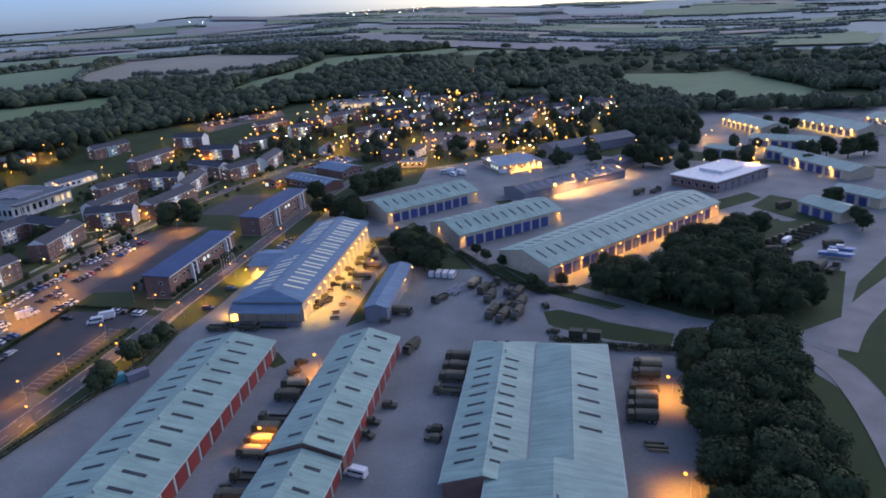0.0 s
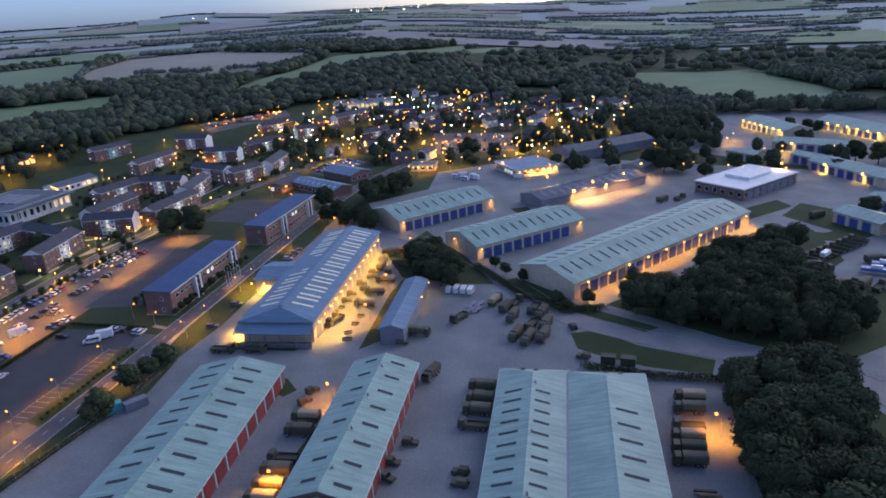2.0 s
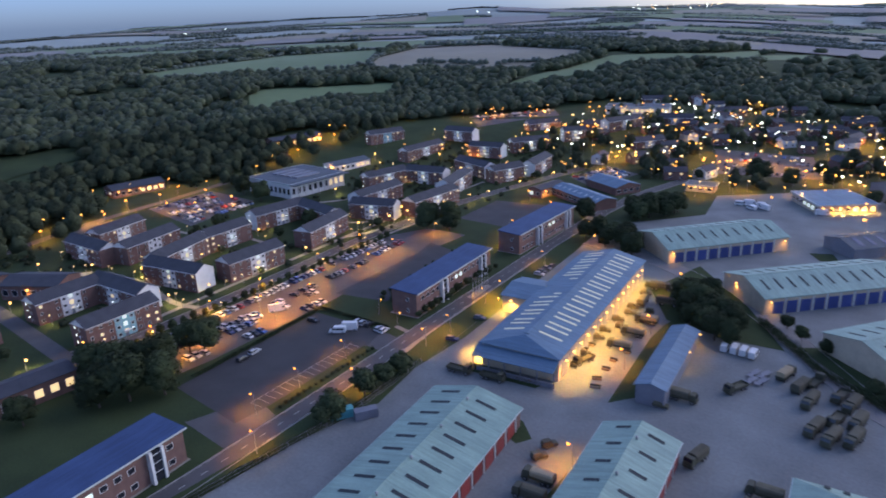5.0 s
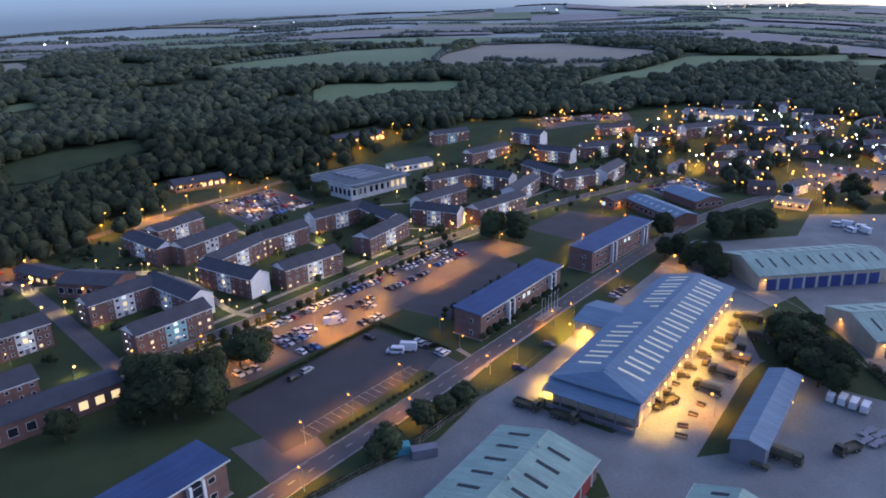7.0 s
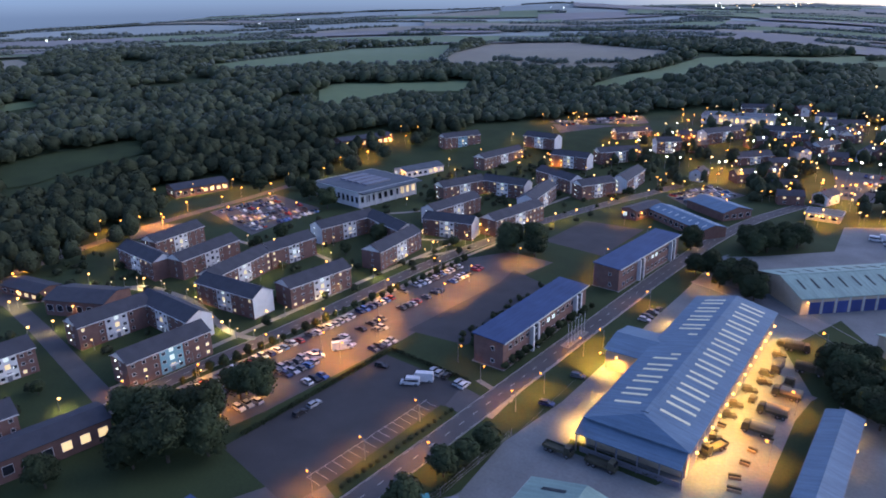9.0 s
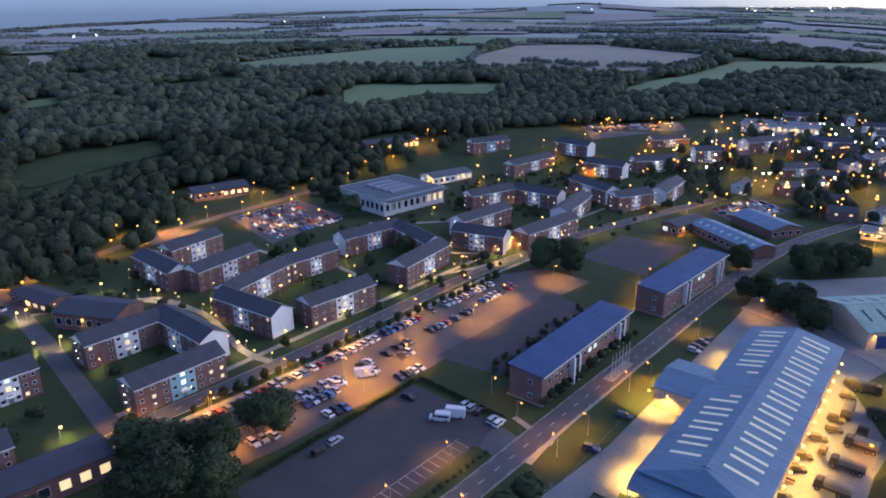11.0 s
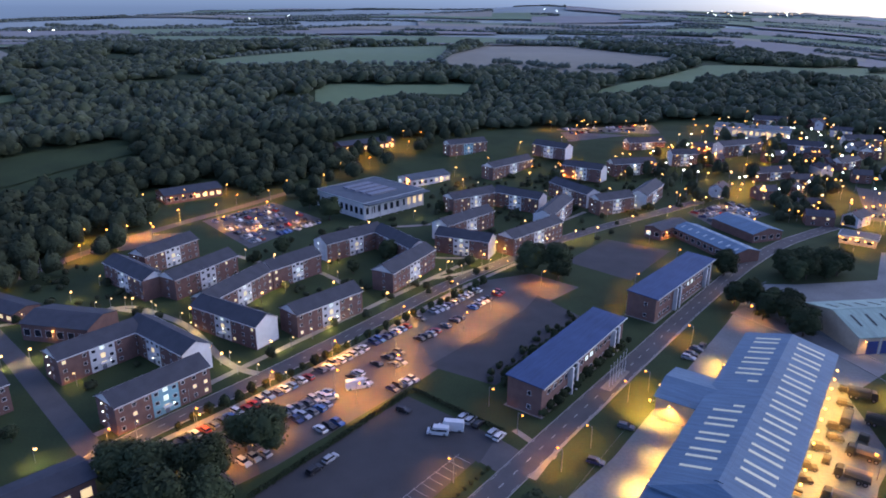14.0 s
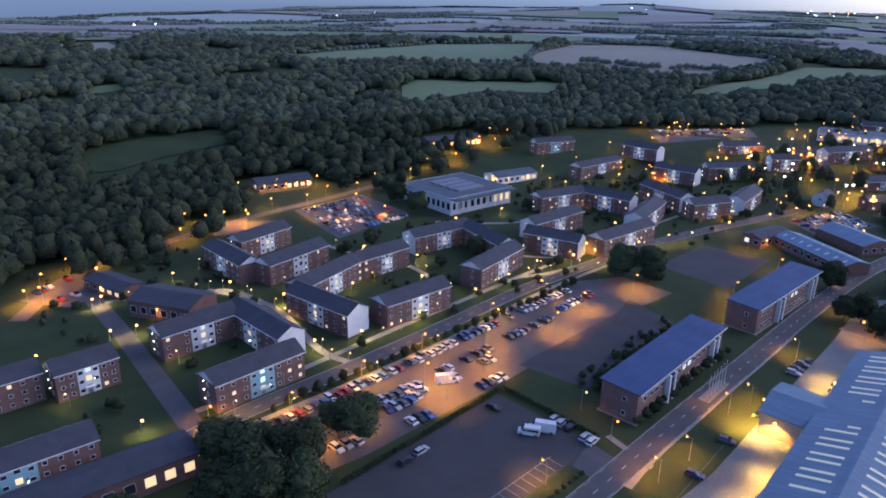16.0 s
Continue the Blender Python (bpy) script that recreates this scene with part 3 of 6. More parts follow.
def store_shed(at, L, W, eave, ridge, label, roof=None, wall=None, door=None, doors=(), sky=(), hips=(0, 0), vents=0, name="storage_shed", group="green-roofed sheds", ridge_cap=True, skymat=None, trim=None):
    """doors: (side, first y, step, count, width, height); sky: (side, inner, outer, first y, step, count, width)."""
    e = thing(name, label, "shed", at, group)
    part("wall", walls(L, W, eave, ridge, *hips), wall or M_BRICK, e)
    part("roof", gable_roof(L, W, eave, ridge, 0.5, *hips), roof or M_GREENROOF, e)
    if ridge_cap:
        s = Solid()
        k = (ridge - eave) / (W / 2)
        s.prism([(-0.45, hips[0], ridge + 0.16 - 0.45 * k), (0.45, hips[0], ridge + 0.16 - 0.45 * k), (0.45, hips[0], ridge + 0.24 - 0.45 * k), (0, hips[0], ridge + 0.27), (-0.45, hips[0], ridge + 0.24 - 0.45 * k)], (0, L - hips[0] - hips[1], 0))
        part("ridge_cap", s, roof or M_GREENROOF, e)
    for sx in (-1, 1):
        s = Solid()
        x = sx * (W / 2 + 0.55)
        zz = eave - (ridge - eave) / (W / 2) * 0.5
        s.box(x - 0.1, -0.5, zz - 0.1, x + 0.1, L + 0.5, zz + 0.08)
        part("gutter", s, trim or M_TRIM, e)
    for side, a, b, y0, step, n, w in sky:
        for i in range(n):
            part("skylight", slope_strip(W, eave, ridge, side, a, b, y0 + i * step, w), skymat or M_SKYL, e)
    for side, y0, step, n, w, h in doors:
        for i in range(n):
            roller_door(e, side * W / 2, y0 + i * step, w, h, side, door or M_REDDOOR)
            s = Solid()
            s.box(min(side * W / 2, side * (W / 2 + 0.2)), y0 + i * step + step / 2 - 0.22, 0, max(side * W / 2, side * (W / 2 + 0.2)), y0 + i * step + step / 2 + 0.22, eave - 0.3)
            part("pillar", s, M_TRIM, e)
    for i in range(vents):
        s = Solid()
        y = L * (i + 0.5) / vents
        s.tube((0.9, y, ridge - 0.3), (0.9, y, ridge + 0.6), 0.22)
        s.tube((0.9, y, ridge + 0.6), (0.9, y, ridge + 0.85), 0.42, 0.1)
        part("roof_vent", s, M_STEEL, e)
    return e


store_shed(along(89.4, -151, 102), 120, 24.5, 5.2, 8.2, "long brick storage shed with green sheet roof and red doors", sky=[(1, 2.5, 7.9, 4.9, 5.5, 21, 1.0), (-1, 3.2, 8.6, 7.0, 5.5, 21, 1.0)],
           doors=[(1, 6, 6.0, 19, 4.0, 4.0)], vents=9)
store_shed(along(114.9, -79, 100), 57, 17.5, 5.6, 8.4, "brick storage shed with pale green sheet roof", sky=[(1, 2.4, 6.2, 3.0, 7.23, 8, 1.0), (-1, 1.8, 5.2, 3.9, 7.23, 8, 1.0)], doors=[(1, 5, 6.2, 9, 4.2, 4.2)], vents=4)
store_shed(along(124.1, -131, 100), 51.5, 16.6, 4.6, 7.2, "lower brick storage shed with pale green roof joining its neighbour", sky=[(1, 2.3, 5.8, 4, 7.1, 7, 1.0), (-1, 1.8, 5.0, 4.8, 7.1, 7, 1.0)], doors=[(1, 5, 6.2, 8, 4.2, 3.8)], vents=3)
tw = store_shed(along(156.7, -79, 100), 63, 17.2, 5.2, 7.6, "wide workshop span with pale green sheet roof and hipped end", hips=(0, 6), sky=[(1, 1.0, 4.6, 5.1, 4.42, 11, 0.8), (-1, 2.4, 6.8, 5.5, 4.46, 11, 0.8)], vents=3)
store_shed(along(175.0, -76, 100), 62.5, 19.4, 5.2, 7.6, "adjoining workshop span with plain green sheet roof and few skylights", hips=(0, 6), sky=[(1, 1.4, 6.4, 18.7, 5.97, 5, 0.9)], vents=0)
store_shed(along(178.2, -118, 100), 47, 27, 6.4, 8.6, "taller transverse workshop hall with plain green sheet roof", vents=2)
s = Solid()
s.box(-0.35, 0, 5.2, 0.35, 62, 5.42)
tagged(part("valley_gutter", s, M_GREYCLAD, None, at=along(165.6, -78.5, 100)), "dark valley gutter between two workshop roofs", "gutter")
# small roof windows on the hipped ends
for x0, y0 in ((143.2, -18.6), (146.6, -18.2), (164.4, -15.3), (168.2, -14.8)):
    s = Solid()
    s.prism([(-0.6, -1.0, 0), (0.6, -1.0, 0), (0.6, 1.0, -0.75), (-0.6, 1.0, -0.75)], (0, 0, 0.12))
    tagged(part("roof_window", s, M_SKYL, None, at=pose(x0, y0, 6.55, 0, 0, 8)), "small dark roof window in green sheeting", "roof window")
for x, y, az, L, W, n, txt in ((45.7, 109.5, 53, 55, 27, 10, "green-roofed store with blue roller doors"), (93, 81, 50, 56, 25.5, 11, "cream-walled store with green sheet roof and blue doors"), (135.6, 49.6, 57, 111, 27, 21, "very long cream-walled store with green sheet roof and blue doors")):
    e = store_shed(along(x, y, az), L, W, 6.0, 9.4, txt, wall=M_CREAM, door=M_BLUEDOOR, sky=[(1, 3.2, 8.8, 4, L / (n + 0.6), n, 0.75), (-1, 3.2, 8.8, 4, L / (n + 0.6), n, 0.75)],
                   doors=[(1, 5, 5.1, int((L - 6) / 5.1), 3.9, 4.2)], trim=M_GREENROOF, vents=0)
    if L > 100:
        for i in range(10):
            wall_lamp(e, W / 2, 6 + i * 11.2, 5.0, 1, 5200, SODIUM, G_WARM, 0.32, 1.0)
    else:
        for i in range(2):
            wall_lamp(e, W / 2, 2 + i * (L - 4), 4.6, 1, 500, WARM, G_WARM, 0.25)
        if x > 60:
            wall_lamp(e, -4.0, -0.4, 5.2, -0.1, 900, WARM, G_WARM, 0.25)

# ---- the lit workshop ----
def workshop():
    L, W, eave, ridge = 88, 24, 7.6, 10.4
    at = along(60.6, -9, 100.7)
    e = thing("vehicle_workshop", "large workshop with blue sheet roof, pale skylights and lamp-lit bays", "workshop", at)
    part("wall", walls(L, W, eave, ridge, 5, 0), M_CREAM, e)
    part("roof", gable_roof(L, W, eave, ridge, 0.8, 5, 0), M_BLUEROOF, e)
    s = Solid()
    s.prism([(-0.9, 5, ridge + 0.05), (0.9, 5, ridge + 0.05), (0.9, 5, ridge + 0.16), (0, 5, ridge + 0.36), (-0.9, 5, ridge + 0.16)], (0, L - 5, 0))
    part("ridge_cap", s, M_BLUEROOF, e)
    lit = glow("skylight_translucent", (0.62, 0.62, 0.44), 0.12)
    for i in range(21):
        part("skylight", slope_strip(W, eave, ridge, 1, 2.4, 9.6, 9 + i * 3.75 + (0.7 if i % 2 else 0), 0.95), lit, e)
        if not 8 <= i <= 12:
            part("skylight", slope_strip(W, eave, ridge, -1, 2.4, 9.0, 9 + i * 3.75 + (0.7 if i % 2 else 0), 0.95), lit, e)
        elif i in (8, 12):
            part("skylight", slope_strip(W, eave, ridge, -1, 2.4, 5.0, 9 + i * 3.75 + (0.7 if i % 2 else 0), 0.95), lit, e)
    # lean-to canopy at the near end
    s = Solid()
    s.prism([(-W / 2 - 1.2, -4.6, 4.9), (W / 2 + 0.2, -4.6, 4.9), (W / 2 + 0.2, 0.6, 6.9), (-W / 2 - 1.2, 0.6, 6.9)], (0, 0, 0.2))
    part("canopy", s, M_BLUEROOF, e)
    for i in range(6):
        s = Solid()
        x = -W / 2 - 0.8 + i * (W + 1.2) / 5
        s.box(x - 0.14, -4.4, 0, x + 0.14, -4.1, 4.95)
        part("post", s, M_GREYCLAD, e)
    s = Solid()
    s.box(-W / 2, -4.0, 0, W / 2, -3.7, 1.5)
    part("low_wall", s, M_GREYCLAD, e)
    # wing with its own ridge
    w0, w1, xw = 37.5, 55.5, -W / 2 - 11.5
    s = Solid()
    s.box(xw, w0, 0, -W / 2 + 0.01, w1, 6.4)
    part("wing_wall", s, M_CREAM, e)
    s = Solid()
    mid = (w0 + w1) / 2
    s.prism([(xw - 0.6, w0 - 0.6, 6.2), (xw - 0.6, mid, 8.0), (xw - 0.6, w1 + 0.6, 6.2), (xw - 0.6, w1 + 0.6, 6.4), (xw - 0.6, mid, 8.2), (xw - 0.6, w0 - 0.6, 6.4)], (16.5, 0, 0))
    part("wing_roof", s, M_BLUEROOF, e)
    for i in range(14):
        roller_door(e, W / 2, 5.0 + i * 6.05, 4.6, 4.6, 1, M_GREYCLAD)
        wall_lamp(e, W / 2, 2.2 + i * 6.05, 6.3, 1, 5400, (1.0, 0.50, 0.09), G_WARM, 0.32, 1.5)
    for xx, yy in ((xw + 4, w0 - 1.6), (xw - 1.5, w0 + 8), (-W / 2 - 1.6, 4), (-W / 2 - 1.6, w1 + 12)):
        bulb(e, xx, yy, 5.2, 17000 if xx == -W / 2 - 1.6 else 7000, (1.0, 0.50, 0.09), G_WARM, 0.34)
        s = Solid()
        s.box(min(xx, xx + 1.6) if xx < xw or xx == -W / 2 - 1.6 else xx - 0.06, yy - 0.06 if xx != xw + 4 else yy, 5.5, max(xx, xx + 1.6) if xx < xw or xx == -W / 2 - 1.6 else xx + 0.06, yy + 0.06 if xx != xw + 4 else yy + 1.6, 5.62)
        part("lamp_bracket", s, M_STEEL, e)
    for y in (8, 20, 31, 62, 76):
        wall_lamp(e, xw if y == 31 else -W / 2, y if y != 31 else 36.8, 4.9, -1, 11000, (1.0, 0.50, 0.09), G_WARM, 0.3, 1.3)
    return e


workshop()
e = store_shed(along(97.7, -2.6, 100), 39.5, 7.6, 5.6, 6.7, "small narrow shed with blue-grey sheet roof", roof=M_BLUEROOF, wall=M_GREYCLAD, group="", trim=M_GREYCLAD)
for y in (26, 39):
    wall_lamp(e, 3.8, y, 4.8, 1, 500, SODIUM, G_WARM, 0.25)

# ---- office blocks ----
WIN = {}


def window(parent, x, y, z, turn, w=1.15, h=1.3, lit=None, frame_mat=None, far=False):
    """A window with its frame standing proud of the wall and its own pane. turn: degrees about z of its outward side from +x."""
    frame_mat = frame_mat or M_WHITE
    key = (w, h, frame_mat.name, far, (lit.name if lit else "") if far else "")
    if key not in WIN:
        s = Solid()
        t = 0.09
        for x0 in (0.07, -0.02):
            for d in (0.0, t):
                s.v += [(x0, -w / 2 + d, -h / 2 + d), (x0, w / 2 - d, -h / 2 + d), (x0, w / 2 - d, h / 2 - d), (x0, -w / 2 + d, h / 2 - d)]
        for i in range(4):
            j = (i + 1) % 4
            s.f += [(i, j, 4 + j, 4 + i), (i, j, 8 + j, 8 + i), (4 + i, 4 + j, 12 + j, 12 + i), (8 + i, 8 + j, 12 + j, 12 + i)]
        s.m = [0] * len(s.f)
        if far:
            s.v += [(0.02, y, z) for _, y, z in s.v[4:8]]
            s.f += [(16, 17, 18, 19)] + [(4 + i, 4 + (i + 1) % 4, 16 + (i + 1) % 4, 16 + i) for i in range(4)]
            s.m += [1, 0, 0, 0, 0]
        WIN[key] = s.mesh("window", [frame_mat, lit or M_GLASS])
    pk = ("pane", w, h, lit.name if lit else "")
    if pk not in WIN:
        s = Solid()
        s.box(-0.02, -w / 2 + 0.05, -h / 2 + 0.05, 0.03, w / 2 - 0.05, h / 2 - 0.05)
        WIN[pk] = s.mesh("pane", lit or M_GLASS)
    ob = part("window", WIN[key], None, parent, at=pose(x, y, z, 0, 0, turn))
    if not far:
        part("pane", WIN[pk], None, ob)


def office(x, y, az, L, label, flags=False, towers=(0.32, 0.86)):
    W, h = 10.4, 9.3
    e = thing("office_block", label, "office", along(x, y, az), "blue-roofed office blocks")
    s = Solid()
    s.prism([(-W / 2, 0, 0), (W / 2, 0, 0), (W / 2, 0, h - 0.5), (-W / 2, 0, h)], (0, L, 0))
    part("wall", s, M_BRICK, e)
    s = Solid()
    s.prism([(-W / 2 - 0.5, -0.6, h + 0.05), (W / 2 + 0.9, -0.6, h - 0.52), (W / 2 + 0.9, -0.6, h - 0.22), (-W / 2 - 0.5, -0.6, h + 0.35)], (0, L + 1.2, 0))
    part("roof", s, M_NAVYROOF, e)
    s = Solid()
    s.box(W / 2 + 0.9, -0.6, h - 0.6, W / 2 + 1.02, L + 0.6, h - 0.2)
    part("fascia", s, M_TRIM, e)
    for fl, z in enumerate((2.0, 6.1)):
        for side in (1,):
            n = int((L - 6) / 3.2)
            for i in range(n):
                yy = 4 + i * (L - 8) / (n - 1)
                if side == 1 and any(abs(yy - L * t) < 3 for t in towers):
                    continue
                lit = G_WINCOOL if (side == 1 and fl == 1 and i in (n // 2, n // 2 + 1)) else None
                window(e, side * W / 2, yy, z, 0 if side > 0 else 180, 1.9, 1.5, lit)
    for fl, z in enumerate((2.0, 6.1)):
        window(e, 1.5, 0, z, -90, 1.2, 1.4)
    for t in towers:
        for k in (-1, 1):
            s = Solid()
            s.box(W / 2 - 0.2, L * t + k * 1.6 - 0.35, 0, W / 2 + 1.4, L * t + k * 1.6 + 0.35, h - 0.9)
            part("stair_fin", s, M_WHITE, e)
        s = Solid()
        s.box(W / 2, L * t - 1.25, 0.2, W / 2 + 1.0, L * t + 1.25, h - 1.2)
        st = part("stair_glazing", s, M_GLASS, e)
        for z in (2.6, 5.0, 7.2):
            s = Solid()
            s.box(W / 2 + 1.0, L * t - 1.25, z, W / 2 + 1.06, L * t + 1.25, z + 0.12)
            part("transom", s, M_WHITE, st)
    s = Solid()
    s.box(-W / 2 - 0.6, -0.5, 0, W / 2 + 0.6, L + 0.5, 0.12)
    part("plinth", s, M_PATH, e)
    return e


office(5, 0.5, 99.5, 54, "two-storey brick office block with blue sheet roof by the road")
office(-4.4, 75.5, 95.5, 53, "two-storey brick office block with blue sheet roof beside a square")
office(27.3, -151, 100.5, 59, "two-storey brick office block with blue sheet roof at the road junction")
for i in range(6):
    e = thing("flagpole", "white flagpole standing before an office block", "flagpole", pose(14.5 - i * 0.42, 27 + i * 2.3, 0), "flagpoles before the office")
    s = Solid()
    s.tube((0, 0, 0.25), (0, 0, 7.5), 0.09, 0.05)
    part("pole", s, M_WHITE, e)
    s = Solid()
    s.tube((0, 0, 0), (0, 0, 0.25), 0.35)
    part("base", s, M_PATH, e)
    s = Solid()
    s.tube((0, 0, 7.5), (0, 0, 7.65), 0.1)
    part("finial", s, M_WHITE, e)
sheet("paving", [(12.5, 25.5), (15.6, 26), (13.4, 40), (10.3, 39.5)], 0.1, M_PATH, "small paved strip under the flagpoles", "paving")

# ---- barrack blocks ----
rng = random.Random(7)


def barrack(x, y, az, L, label, panel=None, gables=(0, 0), storeys=3, W=9.4, lights=True, pitch=2.5, lit_rate=0.10):
    eave = 2.65 * storeys + 0.15
    ridge = eave + pitch
    far = x < -95 or y > 60
    e = thing("barrack_block", label, "barracks", along(x, y, az), "brick barrack blocks")
    part("wall", walls(L, W, eave, ridge), M_BRICK, e)
    part("roof", gable_roof(L, W, eave, ridge, 0.35, th=0.16), M_TILE, e)
    s = Solid()
    s.prism([(-0.2, -0.3, ridge + 0.12), (0.2, -0.3, ridge + 0.12), (0, -0.3, ridge + 0.3)], (0, L + 0.6, 0))
    part("ridge_tile", s, M_TILE, e)
    for sx in (-1, 1):
        s = Solid()
        s.box(sx * (W / 2 + 0.4) - 0.08, -0.3, eave - 0.3, sx * (W / 2 + 0.4) + 0.08, L + 0.3, eave - 0.08)
        part("gutter", s, M_WHITE, e)
    for k, g in enumerate(gables):
        yy = -0.06 if k == 0 else L
        s = Solid()
        if g == 1:
            s.prism([(-W / 2, yy, 0.3), (W / 2, yy, 0.3), (W / 2, yy, eave), (0, yy, ridge), (-W / 2, yy, eave)], (0, 0.06, 0))
        else:
            s.prism([(-W / 2, yy, eave - 0.1), (W / 2, yy, eave - 0.1), (0, yy, ridge - 0.05)], (0, 0.06, 0))
        part("gable_boarding", s, M_WHITE, e)
    pw = 7.5 if L > 24 else 5.5
    c = L / 2
    for sx in (1,):
        s = Solid()
        s.box(min(sx * W / 2, sx * (W / 2 + 0.08)), c - pw / 2, 0.2, max(sx * W / 2, sx * (W / 2 + 0.08)), c + pw / 2, eave - 0.15)
        part("cladding_panel", s, panel or M_WHITE, e)
        for fl in range(storeys):
            if sx < 0 and (far or fl > 0):
                continue
            z = 1.45 + 2.65 * fl
            n = max(2, int((c - pw / 2 - 1.2) / 2.7))
            for half in (0, 1):
                for i in range(n):
                    yy = 1.6 + i * (c - pw / 2 - 3.0) / max(1, n - 1)
                    yy = yy if not half else L - yy
                    lit = G_WINDOW if rng.random() < lit_rate else None
                    window(e, sx * W / 2, yy, z, 0 if sx > 0 else 180, 1.1, 1.1, lit, None, far)
            for d in (-pw * 0.34, pw * 0.34):
                window(e, sx * (W / 2 + 0.08), c + d, z, 0 if sx > 0 else 180, 1.3, 1.1, None, None, far)
            window(e, sx * (W / 2 + 0.08), c, z + 0.6, 0 if sx > 0 else 180, 1.5, 1.6, G_WINDOW if (fl < 2 and rng.random() < 0.75) else G_WINCOOL if rng.random() < 0.4 else None, None, far)
        s = Solid()
        s.box(*sorted((sx * W / 2, sx * (W / 2 + 1.3)))[:1], c - 1.3, 2.35, max(sx * W / 2, sx * (W / 2 + 1.3)), c + 1.3, 2.5)
        part("door_canopy", s, M_WHITE, e)
        s = Solid()
        s.box(min(sx * (W / 2 + 0.08), sx * (W / 2 + 0.15)), c - 0.6, 0.1, max(sx * (W / 2 + 0.08), sx * (W / 2 + 0.15)), c + 0.6, 2.1)
        part("door", s, M_GREYCLAD, e)
    for fl in range(storeys):
        if not gables[0]:
            window(e, 0.5, 0, 1.45 + 2.65 * fl, -90, 0.9, 1.1, None, None, far)
    if lights:
        for sx in (-1, 1):
            if sx > 0:
                wall_lamp(e, W / 2 + 0.08, c + pw * 0.2, 4.6 if rng.random() < 0.5 else 3.0, 1, 22, COOL, G_COOL, 0.16, 1.2)
        if rng.random() < 0.6:
            for fl in range(storeys):
                bulb(e, -1.2, -0.3, 2.2 + 2.6 * fl, 0, COOL, G_COOL, 0.16)
    return e


BL = "three-storey brick barrack block with slate roof"
BLOCKS = [(-62.2, -82.5, 98, 27, BL + " and turquoise panel", M_CYAN, (0, 0)), (-98, -85, 98, 25, BL + " and white stair panel", None, (0, 0)), (-104, -57.5, 8, 31, BL + " and white gable end", None, (0, 1)),
          (-105, -36, 14, 30, BL + " and white boarded gable", None, (0, 1)), (-78, -19.5, 94, 28, BL + " facing the street", None, (0, 0)), (-107, -35, 112, 32, BL + " and pale stair panel", None, (0, 0)),
          (-119, -4, 97, 24, BL + " with long white panels", None, (0, 0)), (-167, -42, 6, 30, BL + " near the woods", None, (0, 0)), (-166, -34, 107, 27, BL + " with white stair panel", None, (0, 0)),
          (-134, -36, 107, 31, BL + " on the lawn", None, (0, 0)), (-130, 29, 90, 31, BL + " and white gable", None, (1, 0)), (-127, 60, -8, 30, BL + " and white gable boards", None, (0, 1)),
          (-85, 26, 107, 32, BL + " beside a footpath", None, (0, 0)), (-106, 76, 22, 25, BL + " and white gable wall", None, (0, 1)), (-81, 92, 92, 37, BL + " along the street", None, (0, 0)),
          (-114, 84, 94, 35, BL + " in a courtyard", None, (1, 0)), (-145, 120, 82, 30, BL + " behind others", None, (0, 0)), (-139, 152, 11, 28, BL + " and white gable end", None, (0, 1)),
          (-91, 131, 110, 37, BL + " turned to the green", None, (1, 0)), (-130, 193, -15, 33, BL + " and white gable end", None, (0, 1)), (-91, 175, 72, 23, BL + " and lit windows", None, (0, 0)),
          (-80, 200, 104, 33, BL + " beside the street", None, (1, 0)), (-91.5, -114, 96, 16, BL + " standing alone on the lawn", None, (0, 0)), (-92.5, -148, 96, 32, BL + " and turquoise panel", M_CYAN, (0, 0)),
          (-54, -143, 93, 32, "three-storey brick barrack block with turquoise panel facing the lane", M_CYAN, (0, 0)),
          (-232, 204, 75, 30, BL + " by the woods", M_CYAN, (0, 0)), (-180, 189, 92, 41, BL + " far across the lawn", None, (0, 1)), (-190, 250, 5, 26, BL + " far across the green", None, (0, 1)),
          (-112, 292, 50, 17, BL + " in the distance", None, (1, 0)), (-96, 327, 70, 36, BL + " in the distance", None, (1, 0)), (-130, 250, 60, 30, BL + " in the distance", None, (0, 0)), (-150, 230, 10, 26, BL + " in the distance", None, (0, 1))]
for x, y, az, L, label, panel, gab in BLOCKS:
    barrack(x, y, az, L, label, panel, gab)
for x, y, az, L in ((-60, 300, 60, 26), (-30, 352, 80, 24), (-72, 372, 20, 26), (-25, 395, 100, 22), (10, 372, 60, 24), (30, 402, 20, 22), (60, 375, 80, 24), (-50, 430, 40, 26), (70, 420, 30, 22), (95, 385, 70, 22),
                    (-120, 440, 30, 24), (-15, 450, 75, 24), (40, 455, 15, 24), (110, 450, 40, 20), (-150, 300, 60, 28)):
    barrack(x, y, az, L, "far two-storey house row with slate roof and lit windows", None, (rng.choice((0, 1)), rng.choice((0, 1))), 2, 8.6, True, 2.8, 0.18)


